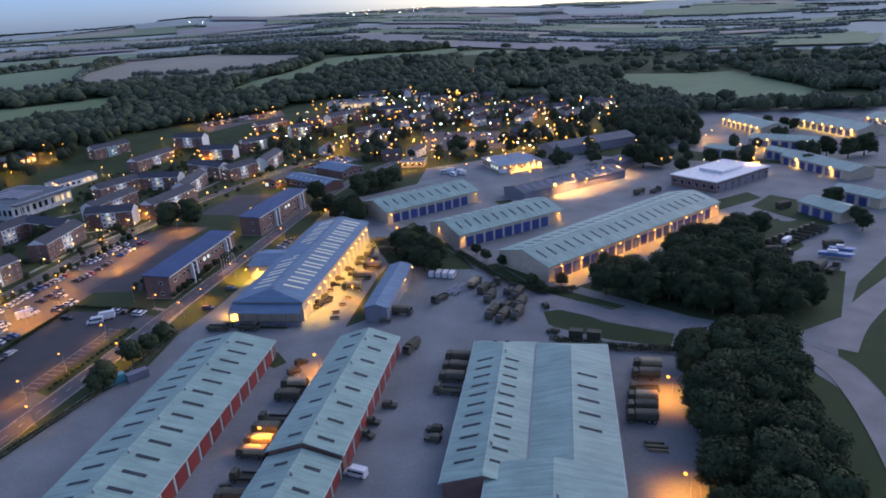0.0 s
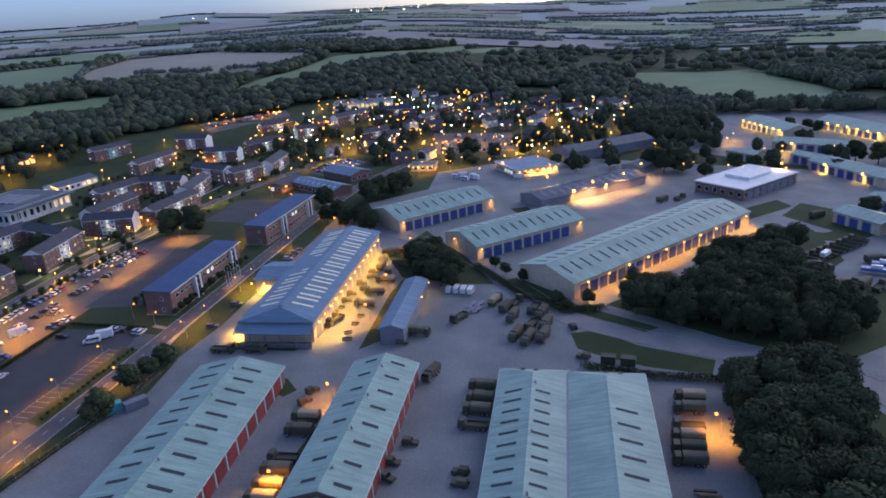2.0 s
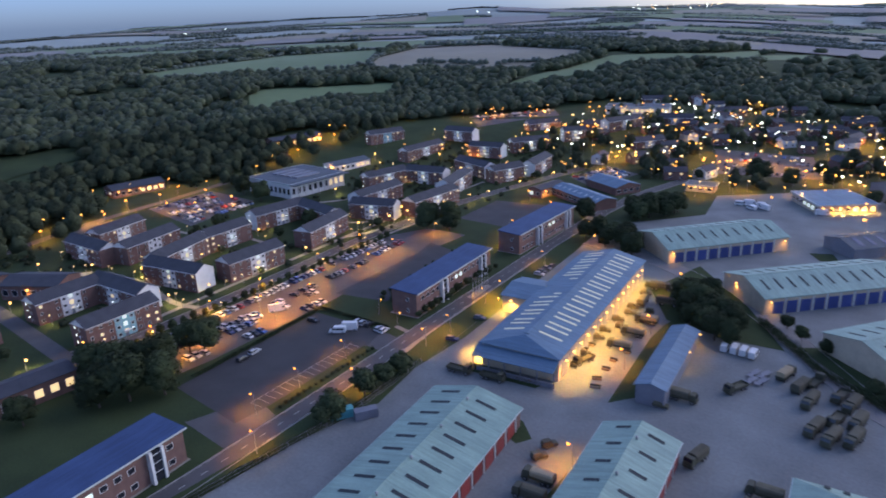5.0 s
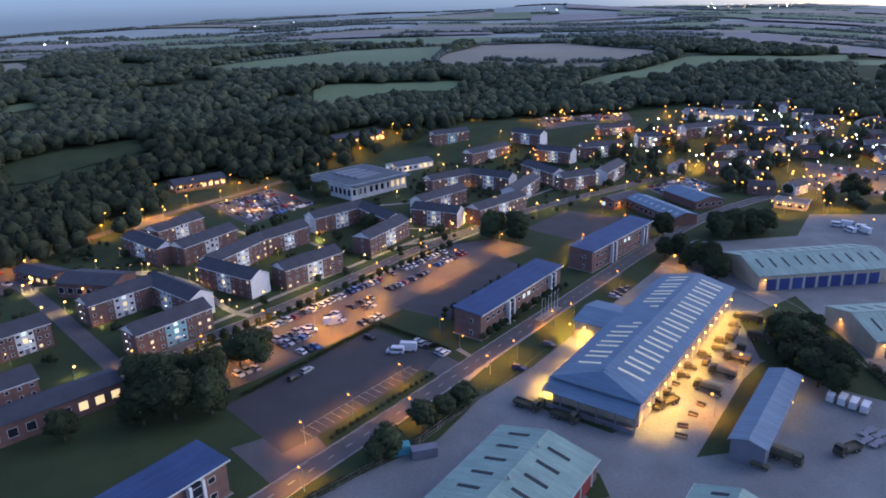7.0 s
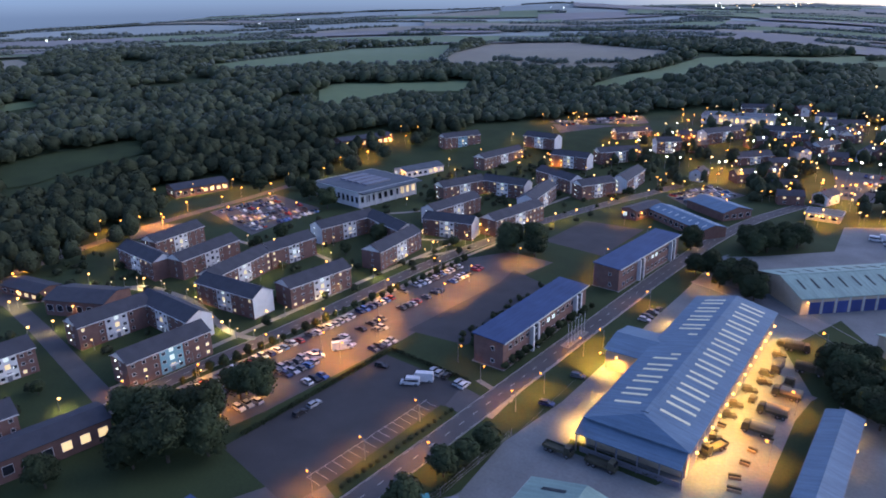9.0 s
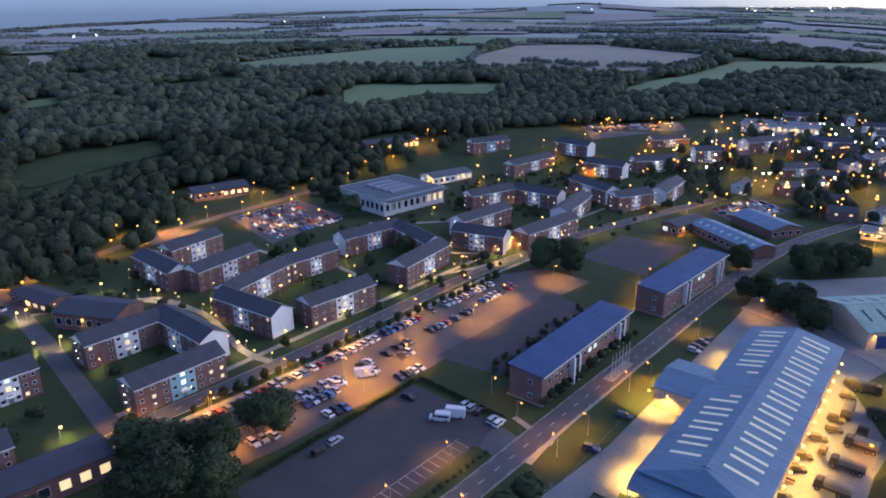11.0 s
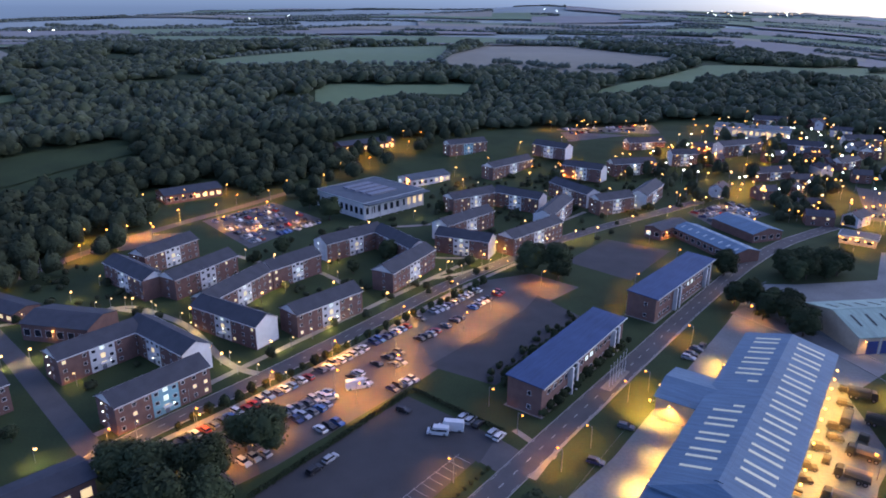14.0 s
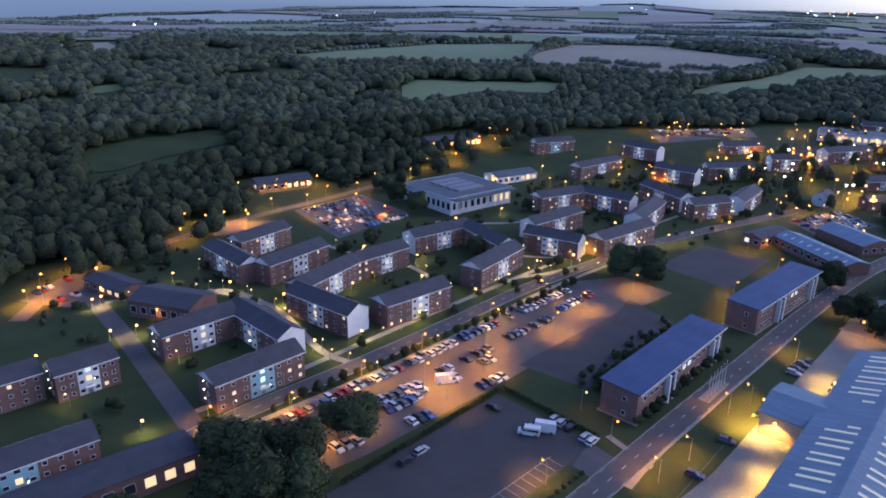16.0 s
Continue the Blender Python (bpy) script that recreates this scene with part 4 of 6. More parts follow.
def far_house(x, y, az, L, W=8.0):
    """A small house among the far lights."""
    e = thing("house", "small far brick house with slate roof and lit windows", "house", along(x, y, az), "far houses")
    part("wall", walls(L, W, 5.2, 7.6), M_BRICK if rng.random() < 0.7 else M_WHITE, e)
    part("roof", gable_roof(L, W, 5.2, 7.6, 0.35, th=0.16), M_TILE, e)
    s = Solid()
    s.box(-0.4, L * 0.3 - 0.4, 7.2, 0.4, L * 0.3 + 0.4, 8.7)
    part("chimney", s, M_BRICK, e)
    for i in range(2):
        for z in (1.5, 4.0):
            window(e, W / 2, L * (0.25 + 0.5 * i), z, 0, 1.4, 1.2, G_WINDOW if rng.random() < 0.3 else None, None, True)
    window(e, 0, 0, 4.0, -90, 1.2, 1.2, G_WINDOW if rng.random() < 0.3 else None, None, True)


for k in range(44):
    x, y = rng.uniform(-118, 118), rng.uniform(288, 478)
    if -14 < x < 72 and 268 < y < 345:
        continue
    far_house(x, y, rng.choice((20, 55, 100, 140)) + rng.uniform(-10, 10), rng.uniform(9, 15))
for x, y, az in ((-45, 268, 60), (-30, 282, 100), (-20, 262, 30), (-62, 255, 100), (10, 250, 80), (-8, 240, 30)):
    far_house(x, y, az, 13)


# ---- other buildings ----
def hall(x, y, az, L, W, h, label, roof, wall, name="hall", lamps=0, lit=0, flat=True, col=WARM, energy=500):
    e = thing(name, label, "hall", along(x, y, az))
    if flat:
        s = Solid()
        s.box(-W / 2, 0, 0, W / 2, L, h)
        part("wall", s, wall, e)
        s = Solid()
        s.box(-W / 2 - 0.6, -0.6, h, W / 2 + 0.6, L + 0.6, h + 0.35)
        part("roof", s, roof, e)
        s = Solid()
        s.box(-W / 2 - 0.75, -0.75, h - 0.1, -W / 2 - 0.6, L + 0.75, h + 0.5)
        s.box(W / 2 + 0.6, -0.75, h - 0.1, W / 2 + 0.75, L + 0.75, h + 0.5)
        s.box(-W / 2 - 0.6, -0.75, h - 0.1, W / 2 + 0.6, -0.6, h + 0.5)
        s.box(-W / 2 - 0.6, L + 0.6, h - 0.1, W / 2 + 0.6, L + 0.75, h + 0.5)
        part("parapet", s, M_TRIM, e)
    else:
        part("wall", walls(L, W, h, h + W * 0.13), wall, e)
        part("roof", gable_roof(L, W, h, h + W * 0.13, 0.5), roof, e)
    n = max(2, int(L / 4))
    for side in (1,):
        for i in range(n):
            window(e, side * W / 2, L * (i + 0.5) / n, h * 0.5, 0 if side > 0 else 180, 2.4, h * 0.42, G_WINDOW if i >= (1 - lit) * n else None, None, True)
    m = max(1, int(W / 4))
    for i in range(m):
        window(e, -W / 2 + W * (i + 0.5) / m, 0, h * 0.5, -90, 2.4, h * 0.42, G_WINCOOL if rng.random() < lit else None, None, True)
    for i in range(lamps):
        yy = L * (i + 0.5) / lamps
        bulb(e, W / 2 + 0.6, yy, h * 0.75, energy, col, G_WARM, 0.32)
    return e


def block_library():
    e = hall(-184, 78, 92, 42, 40, 8.6, "large flat-roofed hall with white columns and glazed front", M_GREYROOF, M_WHITE, lit=0.35)
    for i in range(9):
        s = Solid()
        s.box(20.8, i * 5.1, 0, 21.2, i * 5.1 + 0.4, 8.6)
        part("column", s, M_WHITE, e)
    s = Solid()
    s.box(20.0, -0.6, 8.3, 25.0, 42.6, 8.9)
    part("canopy", s, M_GREYROOF, e)
    for k in range(4):
        s = Solid()
        s.box(-12 + k * 6.5, 12, 8.9, -7.5 + k * 6.5, 30, 9.8)
        part("roof_plant", s, M_GREYCLAD, e)


block_library()
hall(-137, -78, 35, 24, 15, 6, "brick chapel-like hall with steep slate roof", M_TILE, M_BRICK, flat=False, lamps=1, lit=0.1)
hall(-170, -86, 20, 22, 10, 3.6, "low bungalow with slate roof and lit windows", M_TILE, M_BRICK, flat=False, lamps=1, lit=0.6)
hall(-40, -132, 92, 38, 10, 6, "long dark-roofed block with a bright lit upper window band", M_TILE, M_BRICK, flat=False, lit=0.4)
hall(-285, 150, 80, 42, 14, 6, "low villa among the trees with lit front", M_TILE, M_BRICK, flat=False, lamps=5, lit=0.6)
hall(-268, 18, 85, 32, 16, 5, "low building among the trees with warm lamps", M_TILE, M_BRICK, flat=False, lamps=5, lit=0.5, energy=900)
hall(-205, 142, 85, 30, 14, 4.5, "low dark-roofed hall with lit windows", M_GREYROOF, M_WHITE, flat=False, lamps=2, lit=0.5)
hall(-130, 395, 20, 52, 24, 6, "wide grey-roofed mess hall with bright windows", M_GREYROOF, M_WHITE, lamps=5, lit=0.8)
e = hall(-40.2, 176.3, -24.3, 40.5, 13.5, 4.6, "low brick building with pale blue sheet roof", M_BLUEROOF, M_BRICK, flat=False, lit=0.0)
for i in range(8):
    for sx in (-1, 1):
        part("skylight", slope_strip(13.5, 4.6, 4.6 + 13.5 * 0.13, sx, 2.6, 4.6, 3 + i * 5, 0.9), M_TRIM, e)
hall(-8.8, 195.5, 155, 28, 17, 4.4, "low brick building with blue sheet roof", M_BLUEROOF, M_BRICK, flat=False, lamps=2, lit=0.0, energy=1500)
hall(14, 224, 10, 15, 10, 3.6, "small low pavilion with grey roof and a row of bright lamps", M_GREYROOF, M_CREAM, lamps=5, lit=0.0, energy=300)
hall(-48, 160, 85, 22, 9, 5, "small brick block with warm porch lamps", M_TILE, M_BRICK, flat=False, lamps=3, lit=0.4, col=SODIUM, energy=3500)
hall(77, 218, 40, 28, 28, 4.6, "square pavilion with pale blue roof ringed by warm lamps", M_BLUEROOF, M_CREAM, lamps=7, lit=0.5, energy=2600)
e = store_shed(along(107, 153, 50), 71, 18, 4.6, 6.6, "long low shed with grey roof and dark blue panels", roof=M_GREYROOF, wall=M_GREYCLAD, group="", trim=M_GREYCLAD, sky=[(1, 1.2, 7.5, 5, 5.4, 12, 2.0), (-1, 1.2, 7.5, 5, 5.4, 12, 2.0)], skymat=mat("solar_panel", (0.03, 0.05, 0.12), (0.02, 0.035, 0.09), 0.15))
bulb(e, 9.6, 20, 5.6, 9000, WARM, G_WARM, 0.8)
bulb(e, 9.6, 42, 5.0, 2500, WARM, G_WARM, 0.45)
store_shed(along(104, 258, 45), 66, 20, 6.0, 8.6, "long grey-roofed store beside parked cars", roof=M_GREYROOF, wall=M_GREYCLAD, group="", trim=M_GREYCLAD)
store_shed(along(150, 221, 62), 50, 12, 5.0, 6.6, "pale-roofed store behind trees", roof=M_GREYROOF, wall=M_GREYCLAD, group="", trim=M_GREYCLAD)
e = hall(196, 180, 54, 46, 27, 5.6, "flat white-roofed garage block with grey shutters", M_WHITE, M_BRICK, lit=0)
s = Solid()
s.box(-8, 16, 6.0, 6, 34, 7.4)
part("roof_plant", s, M_WHITE, e)
for i in range(7):
    roller_door(e, 13.5, 5 + i * 6, 4.2, 4.0, 1, M_GREYCLAD)
for x, y, az, L, W in ((225, 377, -62, 50, 21), (273, 374, -57, 60, 24), (318, 376, -52, 50, 22), (250, 246, -54, 48, 16), (246, 148, -50, 22, 13), (262, 172, -45, 24, 12), (205, 270, -40, 20, 10), (232, 300, -20, 46, 16), (300, 230, -50, 30, 18), (240, 262, -50, 20, 10)):
    e = store_shed(along(x, y, az), L, W, 5.0, 5 + W * 0.13, "far storage shed with pale green sheet roof", wall=M_CREAM, door=M_BLUEDOOR, doors=[(1, 4, 6, int(L / 6.5), 3.8, 3.8)], trim=M_GREENROOF)
    if L > 45:
        n = 7 if y > 370 else 2
        for i in range(n):
            bulb(e, W / 2 + 0.8, L * (i + 0.5) / n, 4.8, 3000, WARM, G_WARM, 0.55)

# ---- trees ----
def leaf_cloud(rs, lobes, n, size):
    """Many small leaf clumps over the skins of several lobes: (centre, radii)."""
    V, F = [], []
    vol = np.array([r[0] * r[1] for _, r in lobes])
    for k, (c, r) in enumerate(lobes):
        m = int(n * vol[k] / vol.sum())
        d = rs.normal(size=(m, 3))
        d /= np.linalg.norm(d, axis=1)[:, None]
        d[:, 2] = np.where(d[:, 2] < -0.55, -d[:, 2], d[:, 2])
        p = np.array(c) + d * np.array(r) * rs.uniform(0.72, 1.06, (m, 1))
        a = np.cross(d, rs.normal(size=(m, 3)))
        a /= np.linalg.norm(a, axis=1)[:, None] + 1e-9
        b = np.cross(d + 0.5 * rs.normal(size=(m, 3)), a)
        b /= np.linalg.norm(b, axis=1)[:, None] + 1e-9
        s = size * rs.uniform(0.6, 1.4, (m, 1))
        q = np.stack([p - a * s, p - b * s * 0.7 + d * s * 0.25, p + a * s, p + b * s * 0.7 + d * s * 0.25], 1)
        k0 = len(V) * 4 if not V else sum(len(x) for x in V)
        V.append(q.reshape(-1, 3))
        F.append(np.arange(k0, k0 + 4 * m).reshape(-1, 4))
    return np.concatenate(V), np.concatenate(F)


def crown_hearts(rs, C, R, nu, nv, low=-0.45, rough=0.15):
    """Closed lumpy domes, one for each centre C with radii R, as corners and four-sided faces."""
    n = len(C)
    el = np.linspace(math.asin(low), math.pi / 2 - 0.12, nv)[None, :, None]
    az = (np.arange(nu) * 2 * math.pi / nu)[None, None, :]
    a, b, c = (rs.uniform(0, 6.3, (n, 1, 1)) for _ in range(3))
    k = 1 + rough * (np.sin(2 * az + a) * np.cos(3 * el + b) + 0.8 * np.sin(3 * az + c) * np.sin(4 * el + a)) + rough * 0.55 * rs.uniform(-1, 1, (n, nv, nu))
    D = np.stack([np.cos(el) * np.cos(az) * k, np.cos(el) * np.sin(az) * k, np.sin(el) * k], 3)
    V = (C[:, None, None, :] + D * R[:, None, None, :]).reshape(-1, 3)
    j, i = np.meshgrid(np.arange(nv - 1), np.arange(nu), indexing="ij")
    i2 = (i + 1) % nu
    f = np.stack([j * nu + i, j * nu + i2, (j + 1) * nu + i2, (j + 1) * nu + i], 2).reshape(-1, 4)
    return V, (np.arange(n)[:, None, None] * nu * nv + f[None]).reshape(-1, 4)


def quick_mesh(name, V, F, material):
    me = bpy.data.meshes.new(name)
    me.vertices.add(len(V))
    me.vertices.foreach_set("co", np.ravel(V).astype(np.float32))
    me.loops.add(F.size)
    me.loops.foreach_set("vertex_index", np.ravel(F).astype(np.int32))
    me.polygons.add(len(F))
    me.polygons.foreach_set("loop_start", np.arange(0, F.size, F.shape[1], dtype=np.int32))
    me.polygons.foreach_set("use_smooth", np.ones(len(F), dtype=bool))
    me.update(calc_edges=True)
    me.materials.append(material)
    return me


TREES = []
for k in range(10):
    # five full crowns for tall trees, five lighter ones for small trees and shrubs
    rs = np.random.RandomState(20 + k)
    R = 0.40 + 0.04 * (k % 3)
    lobes = [((0, 0, 0.56), (R * 0.88, R * 0.88, 0.42))]
    for i in range(11):
        w = 2 * math.pi * i / 11 * 1.618 + rs.uniform(-0.3, 0.3)
        zz = rs.uniform(0.22, 0.88)
        rad = R * 0.62 * math.sqrt(max(0.08, 1 - ((zz - 0.52) / 0.44) ** 2))
        lobes.append(((rad * math.cos(w), rad * math.sin(w), zz), (rs.uniform(0.13, 0.20),) * 2 + (rs.uniform(0.11, 0.17),)))
    V, F = leaf_cloud(rs, lobes, 2900 if k < 5 else 800, 0.026 if k < 5 else 0.046)
    HV, HF = crown_hearts(rs, np.array([c for c, _ in lobes]), np.array([r for _, r in lobes]) * 0.80, 8, 5, -0.8, 0.18)
    F = np.concatenate([F, HF + len(V)])
    V = np.concatenate([V, HV])
    crown = quick_mesh("crown", V, F, M_LEAF)
    s = Solid()
    s.tube((0, 0, -0.02), (0, 0, 0.45), 0.028, 0.016, 7)
    for i in range(5):
        w = 2 * math.pi * i / 5 + k
        s.tube((0, 0, 0.22 + 0.04 * i), (R * 0.5 * math.cos(w), R * 0.5 * math.sin(w), 0.5 + 0.05 * i), 0.012, 0.004, 5)
    TREES.append((s.mesh("trunk", M_BARK), crown))
trng = random.Random(11)


def tree(x, y, h, wide=1.0, label="leafy broad-crowned tree in dark summer leaf", group="", name="tree"):
    tm, cm = TREES[trng.randrange(5) + (0 if h >= 9 else 5)]
    e = thing(name, label, "tree", Matrix.LocRotScale((x, y, land(x, y)), Euler((0, 0, trng.uniform(0, 6.3))), (h * wide, h * wide, h)), group)
    part("trunk", tm, None, e)
    part("crown", cm, None, e)


def inside(pts, x, y):
    c = False
    for (x0, y0), (x1, y1) in zip(pts, pts[1:] + pts[:1]):
        if (y0 > y) != (y1 > y) and x < (x1 - x0) * (y - y0) / (y1 - y0) + x0:
            c = not c
    return c


def grove(pts, step, h0, h1, label, group):
    xs, ys = [p[0] for p in pts], [p[1] for p in pts]
    y = min(ys)
    while y < max(ys):
        x = min(xs) + trng.uniform(0, step)
        while x < max(xs):
            px, py = x + trng.uniform(-0.35, 0.35) * step, y + trng.uniform(-0.35, 0.35) * step
            if inside(pts, px, py):
                tree(px, py, trng.uniform(h0, h1), trng.uniform(0.95, 1.25), label, group)
            x += step
        y += step * 0.87


grove([(196, -9), (205, 1), (216, 2), (223, -8), (223, -38), (225, -58), (226, -92), (203, -92), (201, -65), (198.5, -40)], 6.6, 10, 14, "dense dark broadleaf tree in the wood beside the road", "trees of the roadside wood")
grove([(166, 33), (176, 49), (188, 68), (208, 102), (222, 106), (219, 66), (236, 52), (231, 24), (216, 20), (196, 25), (176, 30)], 7.2, 9, 12.5, "dense dark broadleaf tree in the wood between the yards", "trees of the yard wood")
grove([(80, 54), (78, 74), (86, 76), (104, 48), (106, 40), (96, 42)], 6.0, 8, 11, "dark broadleaf tree behind the small shed", "trees behind the small shed")
grove([(8, 147), (20, 149), (34, 167), (30, 178), (14, 166)], 6.5, 9, 12, "tall dark tree beside the green lawn", "trees between sheds and offices")
grove([(10, 112), (24, 104), (36, 100), (50, 96), (46, 102), (34, 112), (28, 124), (14, 124)], 6.5, 8, 11.5, "tall dark tree between the sheds and the offices", "trees between sheds and offices")
for x, y, h in ((-26, -59, 13), (-30, -62, 11), (-16.6, -88, 15), (-23, -76, 14), (-12, -80, 13), (-37, -88, 12), (-30, -84, 13), (-20, -95, 12), (-27, -112, 9), (33.6, -45, 8), (34.5, -38, 7), (33.5, -30.5, 7), (35.6, -58, 8), (36, -62, 6),
                (-58, 81, 13), (-61, 86, 12), (-50, 88.5, 14), (-46, 84, 10), (-3, 138, 11), (-136, -26, 9), (-122, 20, 8), (-110, 50, 9), (-146, 20, 8), (-176, 66, 12), (-200, 70, 12), (-238, 60, 11), (-92, 14, 6),
                (58, 262, 10), (78, 270, 11), (66, 292, 10), (104, 236, 9), (118, 226, 10), (168, 226, 14), (176, 234, 14), (160, 236, 12), (190, 215, 9), (215, 232, 10), (225, 228, 9), (205, 236, 10),
                (42, 262, 12), (30, 290, 8), (110, 300, 12), (122, 308, 12), (256, 152, 10), (262, 128, 8), (262, 118, 8), (288, 168, 12), (292, 180, 12), (280, 255, 13), (290, 265, 13), (270, 262, 12), (246, 360, 9), (256, 352, 9), (262, 345, 9), (165, 60, 6), (152, 40, 5), (142, 37, 5), (126, 55, 5), (118, 60, 5), (112, 66, 5), (146, 33, 4)):
    tree(x, y, h, 1.15, "broad leafy tree standing on the grass", "scattered trees")
# garden trees and shrubs between the blocks
for k in range(85):
    x, y = trng.uniform(-185, -62), trng.uniform(-110, 240)
    if any(math.hypot(x - (bx + math.cos(radians(a)) * l / 2), y - (by + math.sin(radians(a)) * l / 2)) < l / 2 + 1.5 for bx, by, a, l, *_ in BLOCKS) or x > -69 + 0.1 * abs(y) or (-96 < y < -84):
        continue
    if -210 < x < -160 and 10 < y < 128:
        continue
    tree(x, y, trng.uniform(2.5, 6.5), 1.1, "small garden tree on the lawn between the blocks", "garden trees")
for k in range(30):
    t = k / 29
    tree(-49.5 - 13 * t + trng.uniform(-.5, .5), -70 + 128 * t, trng.uniform(2.4, 4.2), 0.9, "young street tree beside the car park", "young street trees")
for k in range(16):
    tree(10.6 - 0.16 * k * 3.4 + trng.uniform(-1, 1), 2 + k * 3.6, trng.uniform(2.2, 4.2), 1.2, "clipped shrub in front of the office block", "office shrubs", "shrub")
for k in range(9):
    tree(-8 - k * 1.0, 10 + k * 5, trng.uniform(3, 5), 1.1, "round shrub behind the office block", "office shrubs", "shrub")
for k in range(18):
    tree(20.5 - 0.13 * k * 2.3, -64 + k * 2.3, trng.uniform(0.9, 1.5), 1.3, "low shrub on the strip beside the parking bays", "parking strip shrubs", "shrub")


def hedge(line, w, h, label, seed):
    rs = np.random.RandomState(seed)
    P = []
    for (x0, y0), (x1, y1) in zip(line, line[1:]):
        d = math.hypot(x1 - x0, y1 - y0)
        m = int(d * 26 * (w + h))
        t = rs.uniform(0, 1, (m, 1))
        P.append(np.hstack([x0 + (x1 - x0) * t + rs.uniform(-w / 2, w / 2, (m, 1)), y0 + (y1 - y0) * t + rs.uniform(-w / 2, w / 2, (m, 1)), h * np.sqrt(rs.uniform(0.02, 1, (m, 1)))]))
    P = np.concatenate(P)
    n = len(P)
    a, b = rs.normal(size=(n, 3)), rs.normal(size=(n, 3))
    a *= 0.2 / np.linalg.norm(a, axis=1)[:, None]
    b *= 0.2 / np.linalg.norm(b, axis=1)[:, None]
    V = np.stack([P - a, P - b, P + a, P + b], 1).reshape(-1, 3)
    V[:, 2] = np.maximum(V[:, 2], 0.0)
    ob = new("hedge", quick_mesh("hedge", V, np.arange(4 * n).reshape(-1, 4), M_LEAF))
    tagged(ob, label, "hedge", kind="stuff")


hedge([(-14, -70), (-23, -15)], 1.4, 1.1, "clipped dark hedge between the two car parks", 1)
hedge([(-23, -14), (8, -11)], 1.2, 1.1, "clipped dark hedge behind the parked cars", 2)
hedge([(33, -24), (37, -50), (36, -110), (36, -150)], 1.6, 1.3, "scrubby hedge along the yard fence", 3)
hedge([(104, 66), (128, 42), (146, 31), (158, 36)], 3.0, 1.8, "overgrown hedge along the curving road", 4)
hedge([(48, -14), (69, -11)], 1.6, 1.0, "low hedge in front of the workshop", 5)
hedge([(157, -4), (176, -5), (194, -3), (199, -12)], 3.0, 1.6, "overgrown bank of scrub behind the yard", 6)


# ---- the woods all round: one mass of leaf clumps ----
def woodland(name, label, spots, seed, per, size):
    """spots: rows of x, y, ground height, tree height, radius."""
    rs = np.random.RandomState(seed)
    S = np.array(spots)
    n = len(S)
    d = rs.normal(size=(n, per, 3))
    d /= np.linalg.norm(d, axis=2)[:, :, None]
    d[:, :, 2] = np.abs(d[:, :, 2]) * 1.15 - 0.35
    h, r = S[:, 3][:, None], S[:, 4][:, None]
    bump = 1 + 0.2 * np.sin(d[:, :, 0] * 5 + rs.uniform(0, 6, (n, 1))) * np.cos(d[:, :, 1] * 5 + rs.uniform(0, 6, (n, 1)))
    P = np.stack([S[:, 0][:, None] + d[:, :, 0] * r * bump, S[:, 1][:, None] + d[:, :, 1] * r * bump, S[:, 2][:, None] + h * 0.52 + d[:, :, 2] * h * 0.5 * bump], 2).reshape(-1, 3)
    D = d.reshape(-1, 3)
    a = np.cross(D, rs.normal(size=D.shape))
    a /= np.linalg.norm(a, axis=1)[:, None] + 1e-9
    b = np.cross(D + 0.35 * rs.normal(size=D.shape), a)
    b /= np.linalg.norm(b, axis=1)[:, None] + 1e-9
    sz = np.repeat(S[:, 4], per)[:, None] * size * rs.uniform(0.6, 1.3, (len(P), 1))
    V = np.stack([P - a * sz, P - b * sz + D * sz * 0.2, P + a * sz, P + b * sz + D * sz * 0.2], 1).reshape(-1, 3)
    F = np.arange(4 * len(P)).reshape(-1, 4)
    HV, HF = crown_hearts(rs, np.stack([S[:, 0], S[:, 1], S[:, 2] + S[:, 3] * 0.5], 1), np.stack([S[:, 4], S[:, 4], S[:, 3] * 0.5], 1) * 0.9, 9, 5, -0.6, 0.22)
    F = np.concatenate([F, HF + len(V)])
    V = np.concatenate([V, HV])
    # far woods and hedgerows get the foliage colours lightened for haze
    ob = new(name, quick_mesh(name, V, F, {"woodland": M_WOODLAND, "hill_woods": M_FARWOOD_HAZE, "shrubbery": M_WOODLAND}.get(name, M_HEDGEROW_HAZE)))
    return tagged(ob, label, "woodland", kind="stuff")


def polar(az, r):
    return HUB[0] - r * math.sin(radians(az)), HUB[1] + r * math.cos(radians(az))


TOWN = [(-212, 335), (-256, 275), (-268, 214), (-254, 130), (-243, 84), (-226, 10), (-204, -60), (-196, -100), (-150, -150), (100, -300), (340, -60), (330, 270), (300, 420), (200, 430), (180, 300), (140, 330), (130, 480), (-60, 480), (-150, 440)]
CLEAR = [(-226, 2), (-230, 62), (-288, 62), (-288, 6)], [(-262, 140), (-262, 204), (-304, 204), (-304, 140)], [(-204, -42), (-204, 8), (-228, 8), (-228, -42)], [(-225, 300), (-180, 390), (-150, 355), (-190, 280)], [(205, 300), (212, 430), (330, 430), (330, 300)], [(-255, 150), (-255, 60), (-238, 60), (-238, 150)]
frng = random.Random(5)
spots = []
r = 250.0
